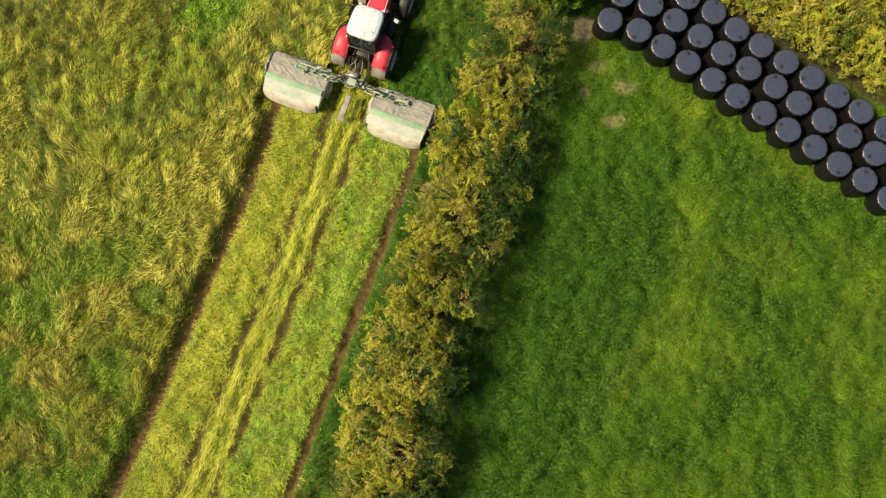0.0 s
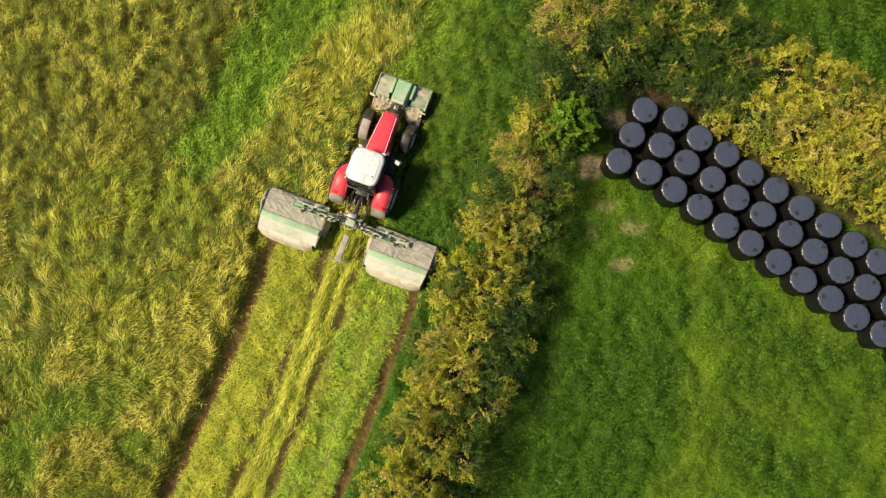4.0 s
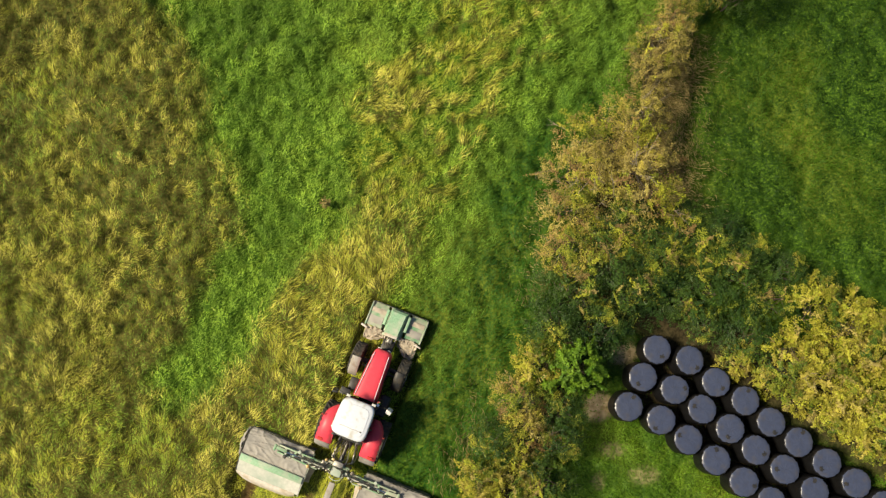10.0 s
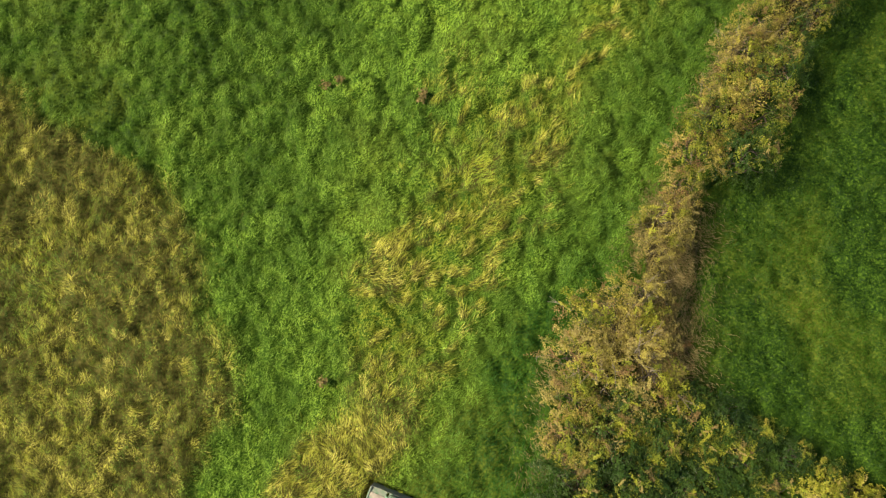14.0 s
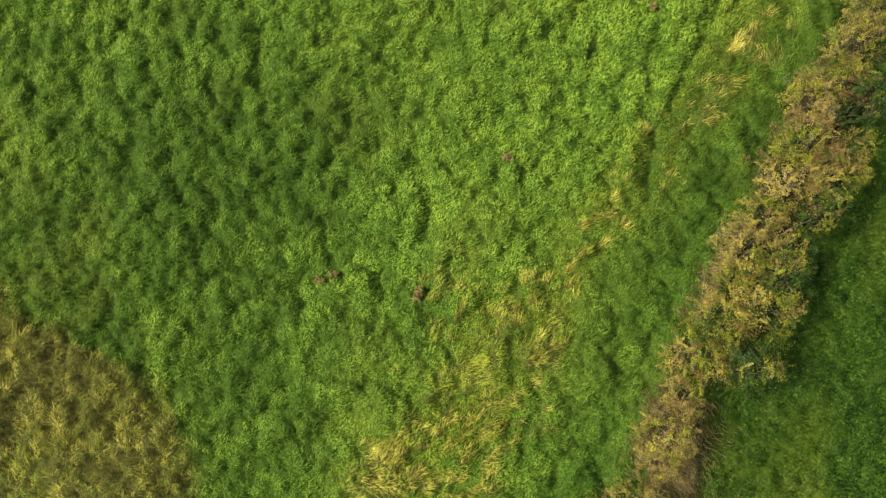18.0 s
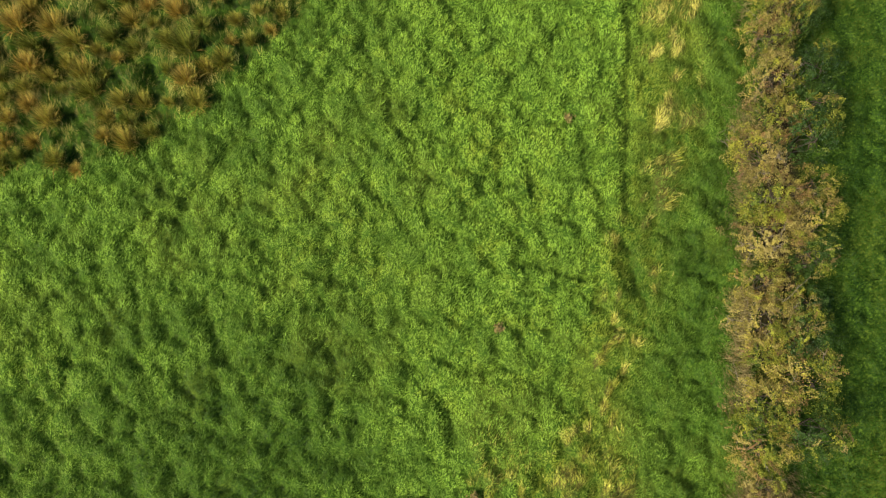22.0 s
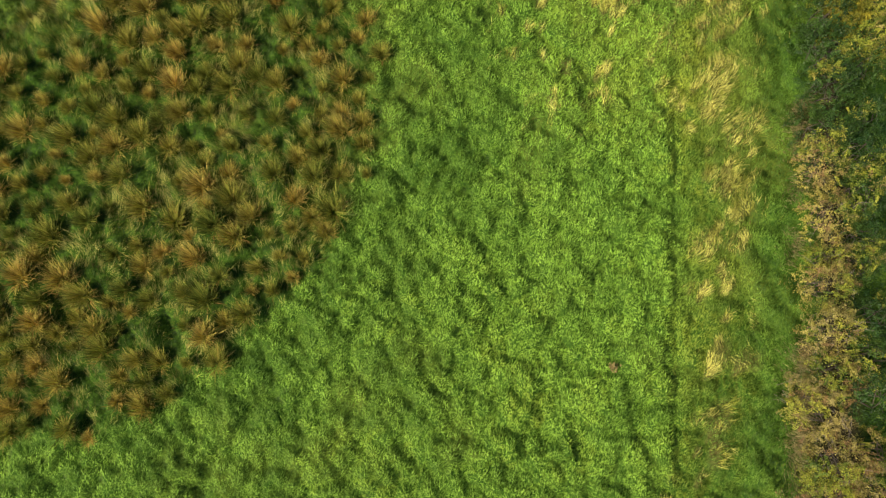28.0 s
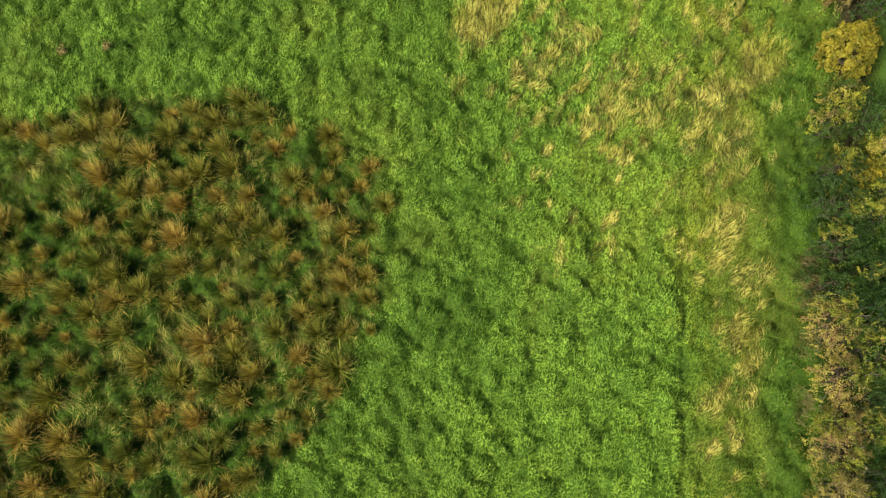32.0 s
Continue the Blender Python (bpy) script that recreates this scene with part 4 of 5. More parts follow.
def build_tractor():
    tr = thing("tractor", RIG, "red tractor with a white cab roof, standing in mown grass", "tractor")
    for s in (-1, 1):
        wheel(tr, s * 1.10, 0, 0.85, 0.54, s, 0.47)
        wheel(tr, s * 0.98, 2.78, 0.66, 0.44, s, 0.36)
    # chassis, axles, engine
    b = box(0.55, 2.6, 0.5, (0, 1.5, 0.85), bevel=0.04)
    box(0.62, 0.9, 0.62, (0, 0.05, 0.95), bevel=0.06, bm=b)
    part("chassis", b, BLACK, tr)
    part("rear_axle", lathe([(0.0, -1.05), (0.16, -1.05), (0.2, -0.5), (0.27, -0.2), (0.27, 0.2), (0.2, 0.5), (0.16, 1.05), (0, 1.05)], (0, 0, 0.85), (0, 90, 0), 20), BLACK, tr)
    part("front_axle", lathe([(0.0, -0.95), (0.1, -0.95), (0.1, -0.4), (0.17, -0.15), (0.17, 0.15), (0.1, 0.4), (0.1, 0.95), (0, 0.95)], (0, 2.78, 0.66), (0, 90, 0), 16), BLACK, tr)
    for s in (-1, 1):
        part("steering_rod", tube([(s * 0.1, 2.62, 0.62), (s * 0.72, 2.58, 0.66)], 0.03, 8), STEEL, tr)
    # bonnet: narrow nose, wider at the cab, crowned top
    def ring(y, w, top, low):
        pts = []
        for k in range(13):
            u = -1 + 2 * k / 12
            pts.append((w * 0.5 * math.copysign(abs(u) ** 0.75, u), y, top - 0.09 * abs(u) ** 3.2))
        pts += [(w * 0.53, y, top - 0.3), (w * 0.53, y, low), (-w * 0.53, y, low), (-w * 0.53, y, top - 0.3)]
        return pts
    part("bonnet", loft([ring(3.42, 0.42, 1.46, 1.15), ring(3.40, 0.56, 1.62, 1.02), ring(3.28, 0.68, 1.72, 0.98), ring(2.9, 0.74, 1.80, 0.98), ring(2.3, 0.82, 1.88, 1.0), ring(1.6, 0.90, 1.93, 1.02), ring(1.38, 0.92, 1.94, 1.05)]), RED, tr, smooth=50)
    grille = part("grille", box(0.46, 0.05, 0.5, (0, 3.43, 1.15), bevel=0.02), BLACK, tr)
    for s in (-1, 1):
        part("headlight", box(0.17, 0.05, 0.12, (s * 0.2, 3.445, 1.34), (0, 0, 0), 0.02), CLEAR, grille)
        part("bonnet_stripe", sheet(lambda u, v, s=s: (s * (0.365 + 0.075 * u + 0.01 * v), 3.1 - 1.6 * u, 1.60 + 0.13 * u - 0.06 * v), 10, 1, 0.008), WHITE, tr, "pale side stripe")
        part("side_vent", box(0.02, 0.75, 0.28, (s * 0.445, 2.35, 1.3), (0, 0, -s * 2.6), 0.01), BLACK, tr)
    for s in (-1, 1):
        part("bonnet_edge_line", tube([(s * 0.30, 3.22, 1.735), (s * 0.335, 2.6, 1.845), (s * 0.375, 1.9, 1.905), (s * 0.40, 1.42, 1.935)], 0.016, 6), WHITE, tr, "pale line along the bonnet crease")
    # cab
    lower = box(1.15, 1.35, 0.7, (0, 0.62, 1.35), bevel=0.06)
    part("cab_base", lower, BLACK, tr)
    corner = {}
    for s in (-1, 1):
        corner[s] = [((s * 0.66, 1.28, 1.65), (s * 0.60, 1.18, 2.70)), ((s * 0.72, 0.35, 1.60), (s * 0.64, 0.38, 2.70)), ((s * 0.62, -0.18, 1.72), (s * 0.58, -0.10, 2.70))]
        for p, q in corner[s]:
            part("cab_pillar", tube([p, q], 0.038, 6), BLACK, tr)

    def pane(name, a, bb, c, d):
        pa, pb, pc, pd = map(Vector, (a, bb, c, d))
        part(name, sheet(lambda u, v: pa.lerp(pb, u).lerp(pd.lerp(pc, u), v), 2, 2, 0.012), GLASS, tr, "tinted glass")
    pane("windscreen", corner[-1][0][0], corner[1][0][0], corner[1][0][1], corner[-1][0][1])
    pane("rear_window", corner[-1][2][0], corner[1][2][0], corner[1][2][1], corner[-1][2][1])
    for s in (-1, 1):
        pane("side_window", corner[s][0][0], corner[s][1][0], corner[s][1][1], corner[s][0][1])
        pane("side_window", corner[s][1][0], corner[s][2][0], corner[s][2][1], corner[s][1][1])
    # roof: rounded slab with a raised panel, hatch and lamps

    def slab(w, l, z, cy, e=5.0, n=40, narrow=0.0):
        pts = []
        for k in range(n):
            a = 2 * math.pi * k / n
            cx, sy = math.cos(a), math.sin(a)
            px = w / 2 * math.copysign(abs(cx) ** (2 / e), cx)
            py = l / 2 * math.copysign(abs(sy) ** (2 / e), sy)
            pts.append((px * (1 - narrow * py / l), cy + py, z))
        return pts
    roof = part("roof", loft([slab(1.24, 1.34, 2.66, 0.56), slab(1.34, 1.42, 2.70, 0.56, narrow=0.05), slab(1.38, 1.46, 2.78, 0.56, narrow=0.06), slab(1.33, 1.41, 2.86, 0.56, narrow=0.06), slab(1.22, 1.30, 2.90, 0.56, narrow=0.06)]), WHITE, tr, smooth=50)
    part("roof_panel", loft([slab(1.06, 1.1, 2.895, 0.55, narrow=0.06), slab(1.04, 1.08, 2.918, 0.55, narrow=0.06), slab(0.96, 1.0, 2.925, 0.55, narrow=0.06)]), WHITE, roof, smooth=40)
    part("roof_seam", box(0.82, 0.014, 0.008, (0, 0.22, 2.928), bevel=0.002), GUARD, roof)
    part("roof_catch", box(0.05, 0.05, 0.03, (0.44, 0.22, 2.935), bevel=0.008), BLACK, roof)
    for s in (-1, 1):
        part("work_lamp", box(0.16, 0.1, 0.1, (s * 0.5, -0.20, 2.70), (0, 0, 0), 0.02), BLACK, roof)
        part("work_lamp", box(0.16, 0.1, 0.1, (s * 0.52, 1.32, 2.70), (0, 0, 0), 0.02), CLEAR, roof)
    part("roof_side_vent", box(0.03, 0.2, 0.08, (-0.69, 0.35, 2.78), bevel=0.01), BLACK, roof)
    # rear fenders: red bodies with grey trailing lips and a lamp each
    for s in (-1, 1):
        f = part("rear_fender", arc_guard(s * 0.60, s * 1.27, 0.02, 0.86, 0.96, 40, 140, 0.06, crown=0.16, nose=0.55), RED, tr)
        part("fender_lip", arc_guard(s * 0.64, s * 1.28, 0.02, 0.86, 0.965, 141, 176, 0.06, 8, crown=0.14, tail=0.22), GUARD, f, "grey rubber trailing edge")
        part("tail_lamp", box(0.2, 0.1, 0.05, (s * 1.05, -0.66, 1.58), (38, 0, 0), 0.015), LAMP, f)
        part("fender_skirt", sheet(lambda u, v, s=s: (s * 0.63, -0.75 + 1.4 * u, 1.0 + v * (0.78 - 0.5 * (2 * u - 1) ** 2)), 8, 3, 0.02), RED, f)
        part("front_mudguard", arc_guard(s * 0.74, s * 1.12, 2.78, 0.66, 0.74, 88, 172, 0.0, 12, crown=0.05), GUARD if s < 0 else BLACK, tr)
        part("mudguard_bracket", tube([(s * 0.7, 2.7, 0.8), (s * 0.74, 2.72, 1.2), (s * 0.9, 2.75, 1.38)], 0.022, 6), BLACK, tr)
    # steps and tank, exhaust, mirrors
    b = bmesh.new()
    for k in range(4):
        box(0.42, 0.26, 0.035, (-0.95 + 0.03 * k, 1.35, 0.45 + 0.27 * k), bevel=0.008, bm=b)
    for yy in (1.21, 1.49):
        box(0.035, 0.03, 1.0, (-0.95, yy, 0.85), (0, 4, 0), 0.006, bm=b)
    part("cab_ladder", b, BLACK, tr, "black access ladder")
    part("fuel_tank", box(0.42, 0.85, 0.55, (0.74, 1.35, 0.85), bevel=0.09, segments=3), BLACK, tr)
    part("battery_box", box(0.36, 0.5, 0.45, (-0.68, 1.75, 0.85), bevel=0.05), BLACK, tr)
    ex = part("exhaust_stack", tube([(0.62, 1.50, 1.2), (0.63, 1.48, 2.0), (0.64, 1.46, 2.55), (0.65, 1.38, 2.68)], 0.065, 12), CHROME, tr)
    part("heat_shield", lathe([(0.10, 0), (0.105, 0.02), (0.105, 0.62), (0.10, 0.64)], (0.625, 1.49, 1.45), n=16), BLACK, ex)
    for s in (-1, 1):
        part("mirror_arm", tube([(s * 0.62, 1.25, 2.2), (s * 0.85, 1.34, 2.3), (s * 1.12, 1.36, 2.3)], 0.016, 6), BLACK, tr)
        part("mirror", box(0.22, 0.09 if s < 0 else 0.16, 0.34, (s * 1.12, 1.30, 2.2), (22, 0, -s * 12), 0.025), BLACK if s < 0 else RIM, tr)
        part("side_marker", box(0.08, 0.06, 0.1, (s * 1.28, 0.25, 1.85), bevel=0.02), LAMP, tr)
    part("rear_work_light", box(0.14, 0.08, 0.12, (-0.72, 0.0, 2.0), (0, 0, 20), 0.02), CLEAR, tr)
    part("rear_crossbar", box(1.22, 0.07, 0.10, (0, -0.27, 1.70), bevel=0.03), BLACK, tr)
    part("drive_shaft", tube([(0, -0.42, 0.72), (0, -1.3, 0.78)], 0.06, 10), BLACK, tr)
    part("pickup_hitch", box(0.3, 0.35, 0.2, (0, -0.5, 0.5), bevel=0.04), STEEL, tr)
    # three-point linkage
    for s in (-1, 1):
        part("lower_link", tube([(s * 0.32, -0.35, 0.62), (s * 0.42, -1.25, 0.60)], 0.045, 8), STEEL, tr)
        part("lift_rod", tube([(s * 0.36, -0.45, 1.25), (s * 0.40, -0.85, 0.62)], 0.03, 8), STEEL, tr)
        part("lift_arm", tube([(s * 0.3, -0.2, 1.28), (s * 0.36, -0.48, 1.25)], 0.05, 8), BLACK, tr)
    part("top_link", tube([(0, -0.4, 1.15), (0, -0.8, 1.2), (0, -1.3, 1.22)], 0.035, 8), STEEL, tr)
    rnd = random.Random(5)
    for k in range(9):
        x0 = rnd.uniform(-0.3, 0.3)
        part("hydraulic_hose", tube([(x0, -0.42, 1.2), (x0 * 1.6 + rnd.uniform(-0.15, 0.15), -0.7, 1.45 + rnd.uniform(-0.15, 0.1)), (x0 * 1.2 + rnd.uniform(-0.2, 0.2), -1.05, 1.35 + rnd.uniform(-0.1, 0.1)), (rnd.uniform(-0.25, 0.25), -1.4, 1.15)], 0.016, 6), HOSE if k % 3 else STEEL, tr)
    part("front_linkage", box(0.5, 0.55, 0.32, (0, 3.62, 0.72), bevel=0.05), BLACK, tr)
    return tr


def crease(u, v, amp, seed):
    """Irregular folds of slack cloth."""
    a = noise.noise(Vector((2.6 * u + seed, 2.6 * v - seed, 1.7 * seed)))
    b = noise.noise(Vector((5.5 * u - seed, 5.5 * v + seed, 0.9 * seed)))
    return amp * (1.1 * a + 0.9 * (0.4 - abs(b) * 1.6))


def fold(u, v, amp, seed):
    """Thin sharp ridges where slack cloth is pulled tight."""
    a = abs(noise.noise(Vector((1.7 * u + seed, 1.7 * v + 2 * seed, 0.6 * seed))))
    return amp * max(0.0, 1 - 6 * a) ** 1.5


def build_front_mower():
    fm = thing("front_mower", RIG @ pose(0, 0.36, 0) @ Matrix.Diagonal((0.88, 0.88, 1, 1)), "green front-mounted disc mower with tan cloth guards, resting on its skids", "mower")
    part("drive_cover", loft([[(-0.34, 4.15, 0.75), (0.34, 4.15, 0.75), (0.38, 5.42, 0.72), (-0.38, 5.42, 0.72)], [(-0.36, 4.15, 1.10), (0.36, 4.15, 1.10), (0.40, 5.42, 1.05), (-0.40, 5.42, 1.05)], [(-0.29, 4.27, 1.24), (0.29, 4.27, 1.24), (0.33, 5.30, 1.18), (-0.33, 5.30, 1.18)]]), PALEGREEN, fm, smooth=20)
    part("cover_lip", box(0.62, 0.16, 0.05, (0, 4.20, 1.22), (-12, 0, 0), 0.02), BEIGE, fm, "cream edge of the drive cover")
    part("cover_base", box(0.92, 1.35, 0.1, (0, 4.8, 0.72), bevel=0.02), GREEN, fm)
    for s in (-1, 1):
        part("side_strip", box(0.13, 0.75, 0.14, (s * 0.52, 4.95, 1.0), (0, s * 8, 0), 0.03), PALEGREEN, fm)
        part("wing_cover", sheet(lambda u, v, s=s: (s * (0.58 + 0.76 * u), 4.35 + 1.12 * v, 0.86 - 0.05 * u - 0.16 * max(0, v - 0.75) * 4 * 0.6 + crease(u, v, 0.012, s)), 8, 10, 0.02), GREEN, fm)
        part("cloth_top", sheet(lambda u, v, s=s: (s * (0.62 + 0.66 * u), 4.5 + 0.34 * v, 0.885 - 0.05 * u + crease(u, v, 0.018, 3 + s)), 8, 5, 0.012), TARP, fm)
        part("front_strip", sheet(lambda u, v, s=s: (s * (0.60 + 0.70 * u), 5.0 + 0.22 * v, 0.885 - 0.05 * u + crease(u, v, 0.010, 5 + s)), 8, 4, 0.012), TARPTAN, fm)
        part("edge_frame", box(0.07, 1.15, 0.10, (s * 1.36, 4.88, 0.82), (0, 0, 0), 0.02), GREEN, fm)
        part("end_guard", sheet(lambda u, v, s=s: (s * (1.36 + 0.03 * v), 4.3 + 1.15 * u, 0.8 - 0.62 * v + crease(u, v, 0.012, 8)), 8, 5, 0.015), TARP, fm)
        part("rear_cloth", sheet(lambda u, v, s=s: (s * (1.30 - 0.85 * u + 0.12 * v * math.sin(5 * u)), 4.32 - (0.62 if s < 0 else 0.85) * v * (0.35 + 0.65 * math.sin(math.pi * min(1, 0.25 + u * 0.75)) ) + crease(2 * u, 2 * v, 0.07, 4 + s), 0.84 - 0.45 * v + crease(2 * v, 2 * u, 0.09, s)), 20, 14, 0.012), TARPTAN, fm, "hanging tan cloth guard")
        part("disc_skid", box(0.5, 0.5, 0.1, (s * 0.75, 4.7, 0.09), bevel=0.04), STEEL, fm)
        part("lift_link", tube([(s * 0.22, 3.85, 0.8), (s * 0.30, 4.25, 0.85)], 0.04, 8), STEEL, fm)
    part("front_curtain", sheet(lambda u, v: (-1.36 + 2.72 * u, 5.48 + 0.10 * v + crease(u * 4, v, 0.02, 2), 0.84 - 0.66 * v), 24, 5, 0.012), TARP, fm)
    part("cutter_bar", box(2.6, 0.34, 0.09, (0, 4.95, 0.14), bevel=0.03), STEEL, fm)
    part("bracket", box(0.32, 0.10, 0.12, (-1.36, 4.22, 0.86), (0, 0, -12), 0.02), BEIGE, fm, "pale corner bracket")
    part("bracket", box(0.34, 0.07, 0.08, (1.30, 4.20, 0.80), (0, 0, -8), 0.02), BEIGE, fm, "pale corner bracket")
    part("gearbox", box(0.3, 0.3, 0.3, (0, 4.0, 0.85), bevel=0.05), STEEL, fm)
    for k in range(4):
        part("hose", tube([(-0.15 + 0.1 * k, 4.15, 1.1), (-0.22 + 0.13 * k, 3.95, 1.28), (-0.12 + 0.08 * k, 3.7, 1.05)], 0.015, 6), HOSE, fm)
    return fm


def build_rear_mower():
    rm = thing("butterfly_mower", RIG, "rear disc mower, two green and grey wings lowered onto the grass", "mower")
    # centre frame
    part("headstock", box(0.95, 0.16, 0.75, (0, -1.42, 0.85), bevel=0.04), GREEN, rm)
    part("cross_beam", box(2.0, 0.22, 0.2, (0, -1.62, 0.95), bevel=0.03), GREEN, rm)
    part("gearbox", box(0.44, 0.32, 0.3, (0.02, -1.66, 1.22), bevel=0.05, segments=3), DUSTY, rm, "pale dusty gearbox")
    part("tool_box", box(0.4, 0.22, 0.2, (0.0, -1.35, 1.32), bevel=0.03), STEEL, rm)
    part("rear_mast", box(0.25, 1.15, 0.12, (0, -2.72, 0.72), (4, 0, 0), 0.03), GUARD, rm)
    part("rear_mast_foot", box(0.36, 0.26, 0.1, (0, -3.22, 0.68), bevel=0.04), GUARD, rm)
    part("marker_bar", tube([(-0.45, -3.32, 0.70), (0, -3.30, 0.72), (0.45, -3.32, 0.70)], 0.018, 6), STEEL, rm)
    rnd = random.Random(9)
    for k in range(12):
        a = rnd.uniform(-0.45, 0.45)
        part("hydraulic_hose", tube([(a, -1.40, 1.2), (a * 1.5 + rnd.uniform(-0.2, 0.2), -1.62, 1.42 + rnd.uniform(-0.1, 0.1)), (a * 1.8 + rnd.uniform(-0.3, 0.3), -1.82, 1.2), (a * 2 + rnd.uniform(-0.3, 0.3), -1.7, 1.05)], 0.016, 6), HOSE if k % 2 else STEEL, rm)
    for k in range(5):
        r, h = 0.12 + 0.04 * k, 1.24 + 0.05 * k
        part("looped_hose", tube([(r * math.cos(a) * 1.2 + 0.02, -1.58 - 0.05 * k + r * math.sin(a), h + 0.08 * math.sin(2 * a + k)) for a in [1.3 * k + 0.25 * j for j in range(12)]], 0.014, 6), DUSTY if k % 2 else HOSE, rm)
    for k in range(14):
        part("valve_block", box(0.11, 0.1, 0.12, (rnd.uniform(-0.55, 0.55), -1.52 + rnd.uniform(-0.28, 0.28), 1.12 + rnd.uniform(0, 0.15)), (0, 0, rnd.uniform(-35, 35)), 0.015), (STEEL, DUSTY, BRASS, BLACK)[k % 4], rm)
    for s in (-1, 1):
        x0, x1 = s * 1.12, s * 3.82
        # arm: twin rails, cross webs, ram and end plate
        arm = part("folding_arm", box(1.95, 0.07, 0.13, (s * 1.52, -1.54, 1.07), (0, s * 2, 0), 0.02), GREEN, rm)
        part("arm_rail", box(1.75, 0.06, 0.11, (s * 1.62, -1.84, 1.05), (0, s * 2, s * 1.5), 0.018), GREEN, arm)
        part("lift_ram", tube([(s * 0.5, -1.69, 1.22), (s * 1.35, -1.69, 1.18)], 0.055, 10), DUSTY, arm)
        part("ram_rod", tube([(s * 1.35, -1.69, 1.18), (s * 2.1, -1.69, 1.12)], 0.026, 8), CHROME, arm)
        part("arm_end", box(0.52, 0.15, 0.11, (s * 2.38, -1.67, 1.05), (0, 0, s * 3), 0.03), GREEN, arm)
        part("end_plate", box(0.10, 0.26, 0.08, (s * 2.62, -1.68, 1.09), bevel=0.02), GREEN, arm)
        for k in range(5):
            part("arm_web", box(0.08, 0.30, 0.08, (s * (0.72 + 0.36 * k), -1.69, 1.04), (0, 0, s * (18 if k % 2 else -14)), 0.012), PALEGREEN if k % 2 else DUSTY, arm)
        for k in range(4):
            part("bracket", box(0.12, 0.14, 0.1, (s * (0.62 + 0.5 * k), -1.50 - 0.38 * (k % 2), 1.15), (0, 0, 25 * k), 0.015), (STEEL, BRASS, DUSTY, BLACK)[k], arm)
        for k in range(3):
            part("hose", tube([(s * 0.35, -1.6 - 0.06 * k, 1.2), (s * (0.8 + 0.1 * k), -1.75 + 0.1 * k, 1.3), (s * (1.5 + 0.2 * k), -1.62 - 0.1 * k, 1.18)], 0.017, 6), HOSE, arm)
        part("pivot_pin", lathe([(0, 0.12), (0.06, 0.12), (0.06, -0.12), (0, -0.12)], (s * 0.72, -1.66, 1.0), (90, 0, 0), 12), STEEL, rm)
        part("suspension_frame", box(0.13, 0.95, 0.12, (s * 1.22, -2.1, 0.82), (6, 0, 0), 0.02), STEEL, rm)
        part("inner_cloth", sheet(lambda u, v, s=s: (s * (0.92 + 0.22 * u + 0.03 * math.sin(7 * v)), -2.55 + 0.75 * v, 0.72 - 0.30 * (1 - u) + crease(u, v, 0.03, 3)), 5, 8, 0.012), TARPTAN, rm)
        # wing
        wing = part("wing_frame", box(2.68, 0.5, 0.16, (s * 2.47, -2.0, 0.62), bevel=0.03), GREEN, rm)
        part("cloth_cover", sheet(lambda u, v, s=s: (x0 + (x1 - x0) * u, -1.32 - 1.08 * v + 0.02 * math.sin(9 * u), 0.86 + 0.05 * math.sin(math.pi * v) - 0.10 * max(0, 0.15 - v) * 5 + crease(2.0 * u, 1.0 * v, 0.022, s * 2) + fold(3.0 * u + v, 1.4 * v, 0.035, 3 + s) + fold(1.6 * u - 1.2 * v, 2.2 * v, 0.03, 7 + s)), 80, 32, 0.012), TARP, wing, "creased dusty grey cloth cover")
        part("front_curtain", sheet(lambda u, v, s=s: (x0 + (x1 - x0) * u, -1.29 + 0.06 * v + crease(6 * u, v, 0.02, 1), 0.80 - 0.62 * v), 26, 5, 0.012), TARPDARK, wing, "dark front cloth")
        part("dark_fold", sheet(lambda u, v, s=s: (s * (1.75 + 1.1 * u), -1.31 - 0.16 * v * (0.5 + 0.5 * math.sin(6 * u + s)), 0.885 + 0.03 * math.sin(5 * u) + crease(u, v, 0.01, 6)), 10, 4, 0.010), TARPDARK, wing)
        part("rear_hood", sheet(lambda u, v, s=s: (x0 + s * 0.1 * (1 - v) * 0 + (x1 - x0) * (u * (1 - 0.03 * v)) , -2.38 - 0.72 * v, 0.93 + 0.04 * math.sin(math.pi * v) - 0.10 * v), 14, 8, 0.02), DUSTY, wing, "faded green and dusty white hood")
        part("hood_rib", box(2.66, 0.26, 0.03, (s * 2.47, -2.52, 0.968), (-3, 0, 0), 0.012), PALEGREEN, wing)
        part("rear_curtain", sheet(lambda u, v, s=s: (x0 + s * 0.12 + (x1 - x0 - s * 0.2) * u, -3.08 - 0.34 * v * (1 - 0.45 * abs(2 * u - 1) ** 5) - 0.02 * math.sin(math.pi * u), 0.84 - 0.16 * v - 0.40 * v ** 3 + crease(4 * u, v, 0.012, 2)), 20, 6, 0.015), BEIGE, wing, "pale beige rear curtain")
        part("end_cloth", sheet(lambda u, v, s=s: (x1 + s * (0.02 + 0.30 * math.sin(math.pi * (0.1 + 0.8 * u)) * (0.35 + 0.65 * v) + crease(2 * u, 2 * v, 0.05, 7)), -1.35 - 1.15 * u, 0.86 - 0.6 * v * v + crease(2 * v, 3 * u, 0.05, 5)), 20, 12, 0.012), TARP if s < 0 else TARPDARK, wing, "bunched cloth end guard")
        part("end_frame", tube([(x1, -1.3, 0.84), (x1 + s * 0.05, -1.8, 0.90), (x1 + s * 0.03, -2.4, 0.92), (x1 - s * 0.05, -3.08, 0.86)], 0.022, 6), BLACK, wing)
